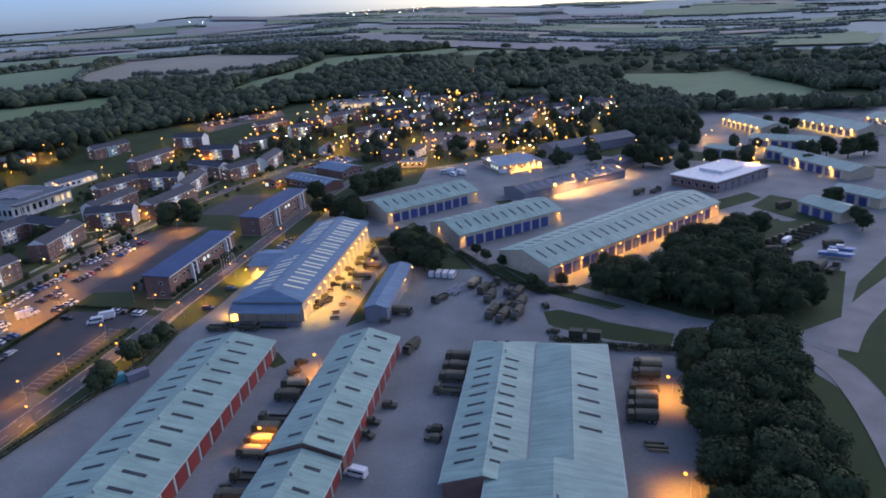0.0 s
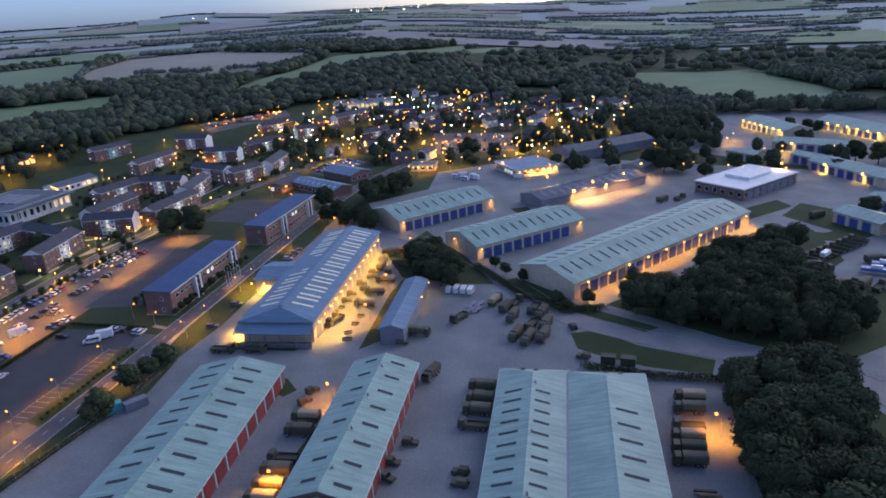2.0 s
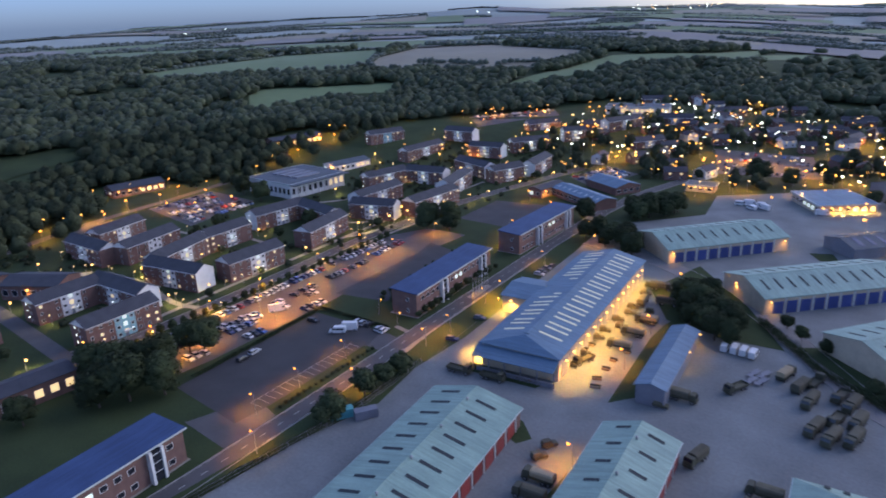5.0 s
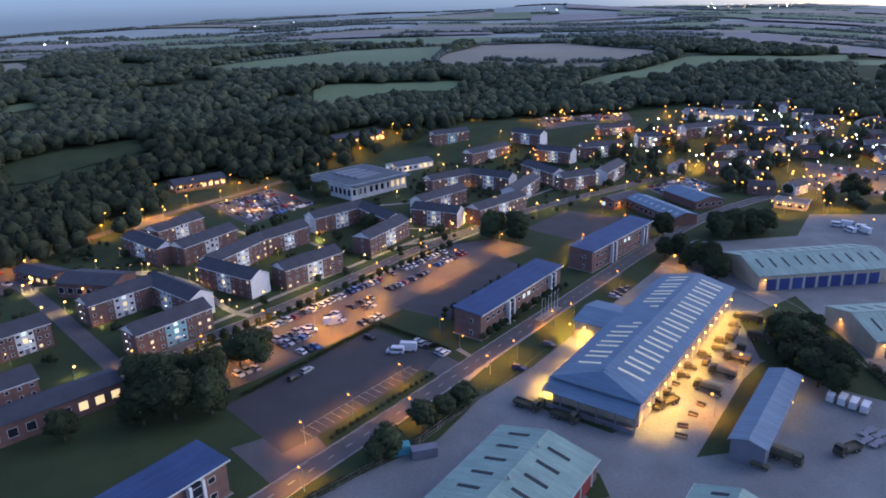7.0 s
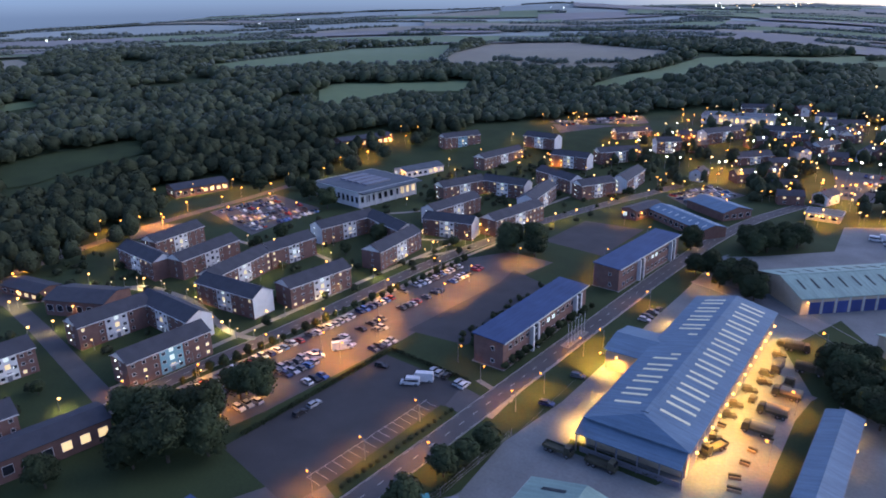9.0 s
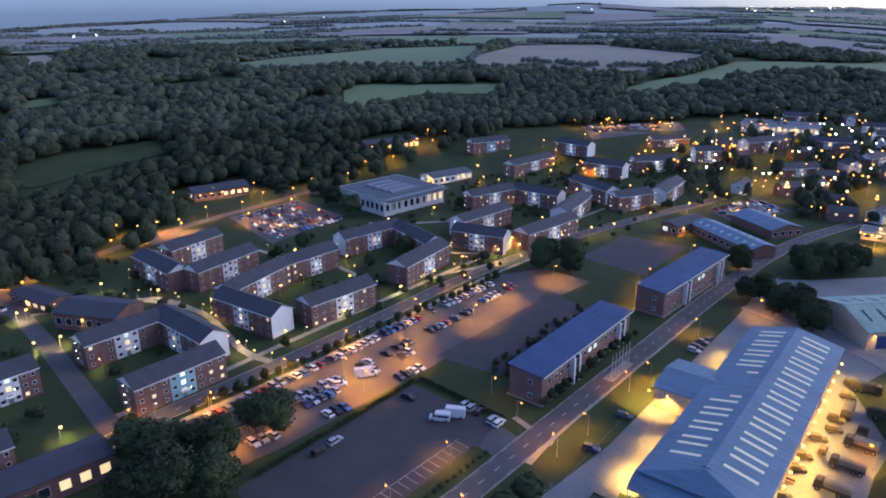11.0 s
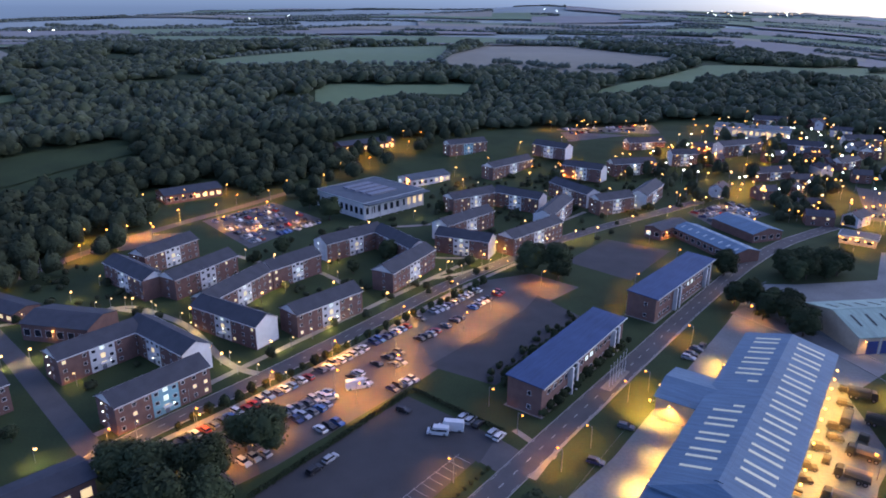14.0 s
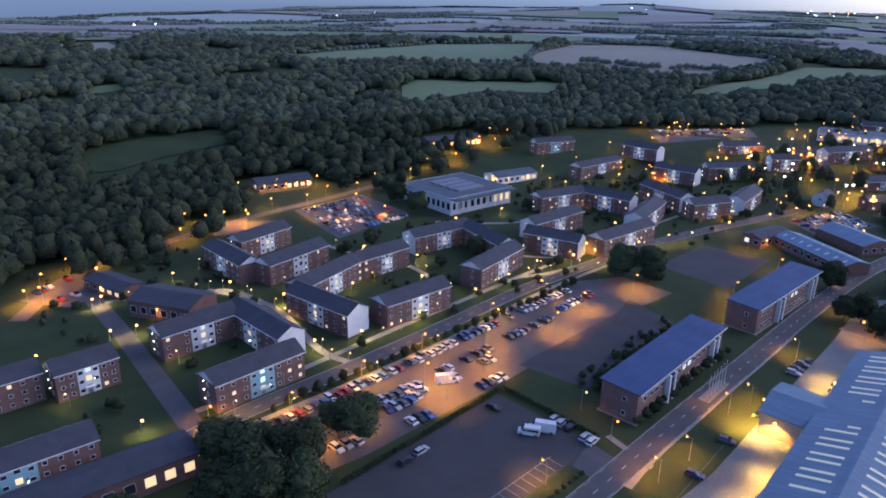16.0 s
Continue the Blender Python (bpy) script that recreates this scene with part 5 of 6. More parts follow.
while r < 1150:
    step = 8.5 + max(0, r - 330) * 0.008
    az = -22.0
    while az < 112:
        a = az + frng.uniform(-0.4, 0.4) * math.degrees(step / r)
        rr = r + frng.uniform(-0.45, 0.45) * step
        x, y = polar(a, rr)
        az += math.degrees(step / r)
        ux, uy = (x - HUB[0]) / rr, (y - HUB[1]) / rr
        if inside(TOWN, x, y) or any(inside(f, x + ux * q, y + uy * q) for _, f in FIELDS for q in (0, 18, 34)) or any(inside(c, x, y) for c in CLEAR):
            continue
        if a < 14 and rr > 800 - 6 * a and frng.random() < 0.8:
            continue
        dens = noise.noise((x / 90.0, y / 90.0, 0.7))
        if rr > 620 and dens < -0.30 - 0.0 * rr:
            continue
        h = 10.5 + 3.5 * noise.noise((x / 45.0, y / 45.0, 5.0)) + frng.uniform(-2.6, 3.2)
        spots.append((x, y, land(x, y), h, step * frng.uniform(0.52, 0.72)))
    r += step * 0.9
for k in range(280):
    x, y = frng.uniform(-125, 140), frng.uniform(235, 480)
    if (-14 < x < 72 and 268 < y < 345) or (50 < x < 110 and 205 < y < 262):
        continue
    spots.append((x, y, land(x, y), frng.uniform(5, 11), frng.uniform(2.5, 4.5)))
for k in range(50):
    x, y = frng.uniform(165, 330), frng.uniform(225, 330)
    if frng.random() < 0.5:
        x, y = frng.uniform(160, 200), frng.uniform(225, 420)
    spots.append((x, y, land(x, y), frng.uniform(6, 11), frng.uniform(3, 5)))
# trees on both sides of the back road
for x, y in BACKROAD[5:58]:
    for k in range(2):
        px, py = x + frng.choice((-1, 1)) * frng.uniform(6, 15), y + frng.uniform(-4, 4)
        if not (-222 < px < -160 and 8 < py < 130) and not any(inside(c, px, py) for c in CLEAR[:1]) and frng.random() < 0.6:
            spots.append((px, py, land(px, py), frng.uniform(8, 13), frng.uniform(3.2, 5)))
# one wood split at 520 m; only the far half has haze in its colour
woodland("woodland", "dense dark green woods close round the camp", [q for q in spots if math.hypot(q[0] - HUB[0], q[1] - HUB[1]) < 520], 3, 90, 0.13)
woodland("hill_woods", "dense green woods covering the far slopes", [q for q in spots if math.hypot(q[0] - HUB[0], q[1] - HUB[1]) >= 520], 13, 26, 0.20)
garden = []
for k in range(420):
    x, y = frng.uniform(-190, -64), frng.uniform(-112, 250)
    if any(math.hypot(x - (bx + math.cos(radians(a)) * l * q), y - (by + math.sin(radians(a)) * l * q)) < 6.6 for bx, by, a, l, *_ in BLOCKS for q in (0.05, 0.3, 0.5, 0.7, 0.95)):
        continue
    if (-97 < y < -82) or (-216 < x < -160 and 10 < y < 128) or x > -70 + 0.1 * abs(y):
        continue
    garden.append((x, y, land(x, y), frng.uniform(1.2, 3.4), frng.uniform(0.9, 2.0)))
for k in range(60):
    x, y = frng.uniform(-14, -2), frng.uniform(4, 60)
    garden.append((x - 0.17 * y, y, 0.0, frng.uniform(1.0, 2.4), frng.uniform(0.7, 1.4)))
woodland("shrubbery", "dark shrubs scattered over the lawns between the blocks", garden, 9, 40, 0.18)
# hedgerows and copses across the far country
spots = []
for k in range(210):
    r0, az0 = 1150 * (4.1 ** frng.random()), frng.uniform(-22, 108)
    span, lean = frng.uniform(80, 420), frng.uniform(-0.25, 0.25)
    deep = frng.choice((1, 1, 2, 4))
    n = int(span / 11)
    for i in range(n):
        for j in range(deep):
            t = (i - n / 2) * 11
            x, y = polar(az0 + math.degrees(t / r0), r0 + t * lean + j * 10 + frng.uniform(-4, 4))
            spots.append((x, y, land(x, y), frng.uniform(5, 10), frng.uniform(6, 9)))
for f in FIELDS[:2]:
    p = f[1]
    for (x0, y0), (x1, y1) in zip(p, p[1:] + p[:1]):
        m = int(math.hypot(x1 - x0, y1 - y0) / 9)
        for i in range(m):
            if frng.random() < 0.75:
                t = i / m
                x, y = x0 + (x1 - x0) * t, y0 + (y1 - y0) * t
                spots.append((x, y, land(x, y), frng.uniform(4, 8), frng.uniform(3.5, 5)))
for i in range(26):
    t = i / 26
    x, y = -480 + 150 * t, 530 + 70 * t + 10 * math.sin(9 * t)
    if frng.random() < 0.8:
        spots.append((x, y, land(x, y), frng.uniform(5, 9), frng.uniform(4, 6)))
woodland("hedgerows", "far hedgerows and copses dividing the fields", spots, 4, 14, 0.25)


# ---- lamps ----
LAMP = {}


def street_lamp(x, y, h=6.0, energy=900, col=SODIUM, g=None, arm=1.2, turn=0.0, label="grey steel street lamp glowing orange", group="street lamps", size=0.40):
    g = g or G_SODIUM
    e = thing("street_lamp", label, "street lamp", pose(x, y, land(x, y), 0, 0, turn), group)
    key = (h, arm)
    if key not in LAMP:
        s = Solid()
        s.tube((0, 0, 0), (0, 0, 1.1), 0.11, 0.09)
        s.tube((0, 0, 1.1), (0, 0, h), 0.075, 0.05)
        s.tube((0, 0, h - 0.05), (arm, 0, h + 0.2), 0.05, 0.04)
        s.prism([(arm - 0.15, -0.16, h + 0.16), (arm + 0.55, -0.16, h + 0.2), (arm + 0.55, 0.16, h + 0.2), (arm - 0.15, 0.16, h + 0.16)], (0, 0, 0.14))
        LAMP[key] = s.mesh("post", M_STEEL)
    part("post", LAMP[key], None, e)
    bulb(e, arm + 0.2, 0, h - 0.1, energy * 1.3, col, g, size)
    return e


for x, y in ((27, -0.4), (27.5, -13), (21.8, 25), (22.8, 34), (17, 71), (10.5, -8.6), (-3, -4.4), (29, -44), (33, -80), (9, 118), (-6, 142), (18, -70), (16, -54), (13, -34)):
    street_lamp(x, y, 6.0, 400 if (x, y) in ((10.5, -8.6), (-3, -4.4)) else 3600, SODIUM, G_SODIUM, 1.2, 180 if x > 12 else 0, size=0.28)
for x, y in ((-52, -86), (-46.2, -67), (-49.5, -43.5), (-53, -20), (-44.5, -2), (-58, 12), (-63, 40), (-46, 73), (-19.6, 97), (-11, 77), (-22.6, 135), (-34, -56), (-38, -30), (-40, 24), (-30, -72), (-46, 44), (-33, -12), (-28, -30)):
    street_lamp(x, y, 7.0, 9200, SODIUM, G_SODIUM, 0.8, 30, size=0.3)
for x, y in ((-78, 74), (-77, 86), (-82, 57), (-85, 90), (-73, 110), (-71, 129), (-67, 141), (-66, 170), (-62, 200), (-58, 232), (-52, 262), (-150, 150), (-120, 180), (-105, 210), (-160, 205), (-200, 180), (-175, 225), (-140, 270), (-205, 250), (-100, 260), (-80, 280), (-120, 320), (-160, 340)):
    street_lamp(x, y, 5.5, 2600, WARM, G_WARM, 0.8, 0, "steel lamp post with pale warm light", "lawn lamps")
for x, y in ((-116.7, -94), (-116, -86.5), (-146, -93), (-147, -90), (-112, -115), (-155, -63), (-134, -49), (-71, -31), (-74, -46), (-107, -13), (-112, -38), (-68, -74), (-67, -58), (-72, -8), (-76, 20), (-80, 40), (-98, 12), (-118, 24), (-140, 12),
             (-100, 64), (-120, 70), (-150, 100), (-128, 118), (-100, 128), (-150, 70), (-60, -100), (-56, -112), (-52, -124)):
    street_lamp(x, y, 4.0, 1200, (1.0, 0.74, 0.30), G_WARM, 0.4, 40, "low post lamp with pale greenish light", "lawn lamps")
FAR_LAMP = {}


TOWN_LAMPS = Solid()


def far_lamp(x, y, energy, col, g, size=0.45, h=6.0, label="", group=""):
    """A street lamp far off: post, arm and glowing head in one mesh. Without a label it joins the countless lamps of the far town."""
    key = (size, h, g.name)
    if key not in FAR_LAMP:
        s = Solid()
        s.tube((0, 0, 0), (0, 0, h), 0.09, 0.05, 6)
        s.tube((0, 0, h - 0.05), (0.8, 0, h + 0.1), 0.05, 0.04, 5)
        s.tube((0.8, 0, h - size * 0.8), (0.8, 0, h), size * 0.75, size, 8, 1)
        s.tube((0.8, 0, h), (0.8, 0, h + size * 0.6), size, size * 0.5, 8, 1)
        FAR_LAMP[key] = s.mesh("street_lamp", [M_STEEL, g])
    at = pose(x, y, land(x, y), 0, 0, frng.uniform(0, 360))
    if label:
        ob = tagged(new("street_lamp", FAR_LAMP[key]), label, "street lamp", group)
        ob.matrix_basis = at
    else:
        k0 = len(TOWN_LAMPS.v)
        TOWN_LAMPS.v += [tuple(at @ v.co) for v in FAR_LAMP[key].vertices]
        for p in FAR_LAMP[key].polygons:
            TOWN_LAMPS.f.append(tuple(k0 + i for i in p.vertices))
            TOWN_LAMPS.m.append(1 + [G_AMBER, G_PALE, G_COOL].index(g) if p.material_index else 0)
    if energy:
        name = "far_light_%d" % energy + g.name
        d = bpy.data.lights.get(name)
        if d is None:
            d = bpy.data.lights.new(name, "SPOT")
            d.energy, d.color, d.shadow_soft_size = energy, col, 0.3
            d.spot_size, d.spot_blend = radians(150), 0.7
        lo = new("lamp_light", d)
        lo.matrix_basis = at @ Matrix.Translation((0.8, 0, h - size - 0.3))


G_PALE = glow("pale_warm_lamp", (1.0, 0.66, 0.26), 3.2)
G_AMBER = glow("amber_lamp", (1.0, 0.42, 0.07), 4.2)
# the lamp-lit road along the woods
for k, (x, y) in enumerate(BACKROAD[3::3]):
    far_lamp(x + 4.2 * (-1) ** k, y, 9000, SODIUM, G_AMBER, 0.42, 6.0, "steel street lamp glowing orange beside the woods", "back road lamps")
for x, y in ((-200, 20), (-210, 50), (-180, 50), (-185, 30), (-176, -104), (-162, -110), (-170, -86), (-206, -12), (-200, -30), (-216, -20), (-224, -36), (-268, 8), (-262, 30), (-258, 52), (-270, 142), (-266, 160), (-268, 186), (-280, 206),
             (-200, 335), (-175, 370), (-170, 345), (-185, 355), (-208, 330), (-150, 400), (-120, 425), (-140, 380), (-100, 410)):
    far_lamp(x, y, 9000, SODIUM, G_AMBER, 0.45, 6.0, "steel street lamp glowing orange beside parked cars", "back road lamps")
# low lamps along the lawn paths and round the blocks
for line, w in PATHS[:-4]:
    pts = curve(line)
    for k, (x, y) in enumerate(pts[2::4]):
        far_lamp(x + w * 0.5 + 0.9, y, 420, (1.0, 0.72, 0.28), G_PALE, 0.22, 4.0, "low post lamp with pale warm light", "lawn path lamps")
for bx, by, a, l, *_ in BLOCKS[:31]:
    u = Vector((math.cos(radians(a)), math.sin(radians(a))))
    for q, off in ((0.1, 8.5), (0.85, -8.5)):
        far_lamp(bx + u.x * l * q + u.y * off, by + u.y * l * q - u.x * off, 650 if q < 0.5 else 0, (1.0, 0.66, 0.24), G_PALE if q < 0.5 else G_AMBER, 0.24, 4.0, "low post lamp on the lawn beside a block", "lawn path lamps")
for k in range(240):
    x, y = frng.uniform(-135, 140), frng.uniform(255, 478)
    far_lamp(x, y, 12000 if k % 4 == 1 else 0, SODIUM if k % 4 else COOL, (G_AMBER, G_PALE, G_AMBER, G_COOL)[k % 4], frng.choice((0.45, 0.55, 0.65)), 8.0)
for k in range(58):
    x, y = frng.uniform(-62, 105), frng.uniform(205, 305)
    far_lamp(x, y, 9000 if k % 2 else 0, SODIUM, (G_AMBER, G_PALE)[k % 2], 0.42, 6.0)
for k in range(46):
    x, y = frng.uniform(-205, -60), frng.uniform(130, 330)
    far_lamp(x, y, 6000 if k % 2 else 0, SODIUM, (G_AMBER, G_PALE)[k % 2], 0.40, 5.5)
for k in range(46):
    x, y = polar(frng.uniform(4, 17), frng.uniform(680, 760))
    far_lamp(x, y, 0, WARM, (G_PALE, G_AMBER)[k % 2], 0.8, 7.0)
for k in range(16):
    x, y = frng.uniform(150, 235), frng.uniform(215, 330)
    far_lamp(x, y, 9000 if k % 2 else 0, SODIUM, (G_AMBER, G_PALE)[k % 2], 0.42, 6.0)
for x, y, en in ((137, 167.5, 30000), (157.5, 209, 22000), (150.5, 186, 14000), (228, 214, 9000), (112, 176, 9000)):
    street_lamp(x, y, 9.5, en, (1.0, 0.46, 0.16), G_AMBER, 1.0, 200, "tall yard lamp throwing orange light", "yard lamps", 0.6)
for x, y, en in ((79.5, 37, 5000), (72.7, 78, 7000), (83.6, 11, 5000), (192.3, -29, 6500), (197, -67, 6500), (95.8, -38, 5000), (101, -74, 5500), (107, -100, 4500), (24.5, 100.3, 3500), (-44, 150, 5000), (172, 150, 0), (180, 130, 0)):
    if en:
        street_lamp(x, y, 6.5, en, SODIUM, G_SODIUM, 1.0, 180, "tall yard lamp throwing orange light", "yard lamps")
for k in range(22):
    x, y = polar(frng.uniform(19, 26), 3000 + 700 * frng.random())
    far_lamp(x, y, 0, COOL, (G_COOL, G_PALE)[k % 2], frng.choice((1.2, 1.7, 2.2)), 14)
for az, r in ((76, 1500), (74.5, 1530), (61, 2200), (58, 2600), (38, 2700), (37, 2650)):
    x, y = polar(az, r)
    far_lamp(x, y, 0, COOL, G_COOL, 1.5, 10)
tagged(part("town_lamps", TOWN_LAMPS, [M_STEEL, G_AMBER, G_PALE, G_COOL]), "countless orange and white street lamps of the far town", "street lamps", kind="stuff")
street_lamp(-322, 200, 6, 500, SODIUM, G_SODIUM, 0.8, 0, "single lamp at the edge of the woods")

# ---- vehicles ----
M_TYRE = mat("tyre_rubber", (0.02, 0.02, 0.02), None, 0.9, scale=3)
M_AUTOGLASS = mat("car_glass", (0.02, 0.024, 0.03), (0.015, 0.018, 0.022), 0.06)
M_OLIVE = mat("olive_paint", (0.075, 0.075, 0.045), (0.055, 0.055, 0.035), 0.7, scale=0.8, vary=0.2)
M_CANVAS = mat("canvas_cover", (0.12, 0.11, 0.075), (0.085, 0.08, 0.055), 0.95, scale=0.6, fine=3, bump=0.02, vary=0.35)
M_SAND = mat("sand_cover", (0.34, 0.27, 0.17), (0.26, 0.21, 0.13), 0.95, scale=0.6, fine=3, vary=0.2)
G_HEAD = glow("headlight_on", (1.0, 0.9, 0.7), 30)
PAINTS = [mat("car_paint_" + n, c, tuple(v * 0.85 for v in c), 0.3, scale=0.6) for n, c in (("white", (0.72, 0.72, 0.71)), ("silver", (0.42, 0.43, 0.45)), ("black", (0.02, 0.02, 0.024)), ("grey", (0.12, 0.125, 0.135)), ("navy", (0.03, 0.05, 0.13)), ("red", (0.38, 0.03, 0.025)), ("blue", (0.06, 0.16, 0.38)), ("yellow", (0.6, 0.42, 0.04)))]


def wheel_mesh(r, w):
    s = Solid()
    s.tube((0, -w / 2, 0), (0, w / 2, 0), r, r, 14, 0)
    s.tube((0, -w / 2 - 0.015, 0), (0, w / 2 + 0.015, 0), r * 0.58, r * 0.58, 10, 1)
    return s.mesh("wheel", [M_TYRE, M_STEEL])


W_CAR, W_TRUCK, W_JEEP = wheel_mesh(0.32, 0.22), wheel_mesh(0.55, 0.36), wheel_mesh(0.38, 0.25)


def profile(pts, w0, w1, m=0, zsplit=None):
    """A body drawn from a side outline (x, z), narrower above the waist zsplit."""
    s = Solid()
    k = len(pts)
    for sy in (-1, 1):
        s.v += [(x, sy * (w0 if zsplit is None or z <= zsplit else w1) / 2, z) for x, z in pts]
    s.f = [tuple(reversed(range(k))), tuple(range(k, 2 * k))] + [(i, (i + 1) % k, k + (i + 1) % k, k + i) for i in range(k)]
    s.m = [m] * len(s.f)
    return s


def make_car(paint, estate, far):
    e = thing("car", "parked car", "car", pose(0, 0, -50), "parked cars")
    base = 0.0 if far else 0.22
    s = profile([(-2.1, 0.3), (-2.1, 0.75), (-1.95, 0.9), (-0.6 if not estate else -1.0, 0.95), (0.85, 0.93), (1.75, 0.8), (2.1, 0.62), (2.15, 0.32), (1.9, base), (-1.9, base)], 1.76, 1.7, zsplit=0.5)
    part("body", s, paint, e)
    s = profile([(-1.85 if not estate else -2.05, 0.9), (-1.25 if not estate else -1.8, 1.38), (0.15, 1.41), (0.95, 0.92)], 1.66, 1.28, zsplit=1.0)
    if far:
        s.m[4] = 1
        part("window_glass", s, [M_AUTOGLASS, paint], e)
        return e
    part("window_glass", s, M_AUTOGLASS, e)
    s = profile([(-1.28 if not estate else -1.82, 1.38), (-1.22 if not estate else -1.76, 1.45), (0.08, 1.48), (0.22, 1.41)], 1.3, 1.2, zsplit=1.42)
    part("roof", s, paint, e)
    if not far:
        for x in (-1.3, 1.32):
            for y in (-0.82, 0.82):
                part("wheel", W_CAR, None, e, at=pose(x, y, 0.32))
    return e


CARS = {}
crng = random.Random(3)
COLS = (("white", 0, 22), ("silver", 1, 24), ("black", 2, 20), ("dark grey", 3, 16), ("navy blue", 4, 12), ("red", 5, 8), ("bright blue", 6, 8), ("yellow", 7, 1))


def car(x, y, az, far=False, col=None, where="in a row"):
    c = col or crng.choices(COLS, [q[2] for q in COLS])[0][0]
    est = crng.random() < 0.55
    key = (c, est, far)
    if key not in CARS:
        CARS[key] = make_car(PAINTS[[q[0] for q in COLS].index(c)], est, far)
        at = pose(x, y, land(x, y) + 0.05, 0, 0, az)
        CARS[key].matrix_basis = at
        ob = CARS[key]
    else:
        ob = copy_thing(CARS[key], pose(x, y, land(x, y) + 0.05, 0, 0, az))
    return tagged(ob, "%s %s parked %s" % (c, "hatchback car" if est else "saloon car", where), "car", "parked cars")


def row(p, q, step, rate, az, far=False, where="in a row on the asphalt"):
    d = math.hypot(q[0] - p[0], q[1] - p[1])
    for i in range(int(d / step) + 1):
        if crng.random() < rate:
            t = i * step / d
            car(p[0] + (q[0] - p[0]) * t + crng.uniform(-0.3, 0.3), p[1] + (q[1] - p[1]) * t, az + crng.choice((0, 180)) + crng.uniform(-3, 3), far, None, where)


row((-44.5, -70.5), (-49, -34), 2.55, 0.93, 8)
row((-49, -34), (-60.5, 52), 2.55, 0.85, 9)
row((-37.0, -47), (-38.5, -32), 2.5, 0.85, 8)
row((-32.4, -46), (-33.5, -36), 2.5, 0.9, 8)
row((-40.5, -22), (-43, -2), 2.5, 0.75, 8)
row((-35.5, -21), (-38, -4), 2.5, 0.65, 8)
row((-44.5, 6), (-47.5, 30), 2.6, 0.6, 8)
row((-50, 34), (-53.5, 60), 2.6, 0.6, 8)
row((-26.5, -70), (-25.2, -50), 2.6, 0.55, 8)
row((-24.6, -44), (-24.4, -38), 2.5, 0.8, 8)
row((-27, -18), (-28.4, -5), 2.6, 0.7, 8)
row((-38, -72), (-36, -55), 2.6, 0.7, 8)
for x, y, az, c in ((-13.1, -49.2, 100, "silver"), (-12.1, -54.4, 100, "black"), (-16.8, -22.9, 20, "black"), (-3.6, -13.6, 100, "silver"), (-1.3, -13.4, 100, "silver"), (1.4, -13.2, 100, "black"), (6.5, -13.4, 100, "silver"), (8.7, -13.4, 100, "white"),
                    (28.3, 13.5, 20, "dark grey"), (31.2, -4.5, 20, "navy blue"), (21.5, 60.3, 10, "silver"), (21, 63.2, 10, "black"), (20.4, 67.5, 10, "dark grey"), (20.6, 71, 100, "black"), (33, 60, 95, "dark grey"), (32, 64, 95, "black"), (-35.5, -33.1, 60, "white"), (-10, 30, 20, "black")):
    car(x, y, az, False, c, "alone on the asphalt")
for i in range(6):
    row((-212 + i * 8.2, 22 - i * 0.5), (-219 + i * 8.6, 60), 2.6, 0.62, 8, True, "in the car park by the woods")
for i in range(4):
    row((-55 + i * 6.5, 216 - i * 4), (-49 + i * 6, 250 - i * 2.5), 2.7, 0.6, 10, True, "in the far car park")
for i in range(4):
    row((2 + i * 4, 322 - i * 14), (54 + i * 3.4, 332 - i * 15), 2.8, 0.45, 100, True, "in the distant car park")
for i in range(2):
    row((-216 + i * 12, 316 - i * 10), (-178 + i * 12, 376 - i * 10), 2.8, 0.7, -30, True, "in the distant car park")
row((118, 262), (150, 296), 2.8, 0.6, 130, True, "beside a grey store")
row((-172, -106), (-180, -94), 2.8, 0.7, 20, True, "under the trees")
row((-160, -100), (-168, -84), 2.8, 0.7, 20, True, "under the trees")


def make_van(long=False):
    e = thing("van", "white van", "van", pose(0, 0, -50), "white vans")
    L = 5.6 if not long else 6.8
    h = 2.35 if not long else 2.9
    s = profile([(-L / 2, 0.35), (-L / 2, h - 0.15), (-L / 2 + 0.15, h), (L / 2 - 1.7, h), (L / 2 - 0.85, 1.25), (L / 2 - 0.1, 1.0), (L / 2, 0.4), (L / 2 - 0.2, 0.28), (-L / 2 + 0.1, 0.28)], 1.95, 1.75, zsplit=1.3)
    part("body", s, PAINTS[0], e)
    s = Solid()
    s.prism([(L / 2 - 1.62, -0.8, h - 0.1), (L / 2 - 0.86, -0.88, 1.32), (L / 2 - 0.86, 0.88, 1.32), (L / 2 - 1.62, 0.8, h - 0.1)], (0.05, 0, 0.03))
    part("windscreen", s, M_AUTOGLASS, e)
    for sy in (-1, 1):
        s = Solid()
        a, b = sorted((sy * 0.9, sy * 0.97))
        s.box(L / 2 - 2.1, a, 1.3, L / 2 - 1.25, b, 1.85)
        if not long:
            s.box(-L / 2 + 0.4, a, 1.3, L / 2 - 2.3, b, 1.85)
        part("side_window", s, M_AUTOGLASS, e)
    for x in (-L / 2 + 1.0, L / 2 - 0.95):
        for y in (-0.88, 0.88):
            part("wheel", W_JEEP, None, e, at=pose(x, y, 0.38))
    return e


VANS = [make_van(), make_van(True)]


def van(x, y, az, k, label):
    e = copy_thing(VANS[k], pose(x, y, 0.05, 0, 0, az))
    return tagged(e, label)


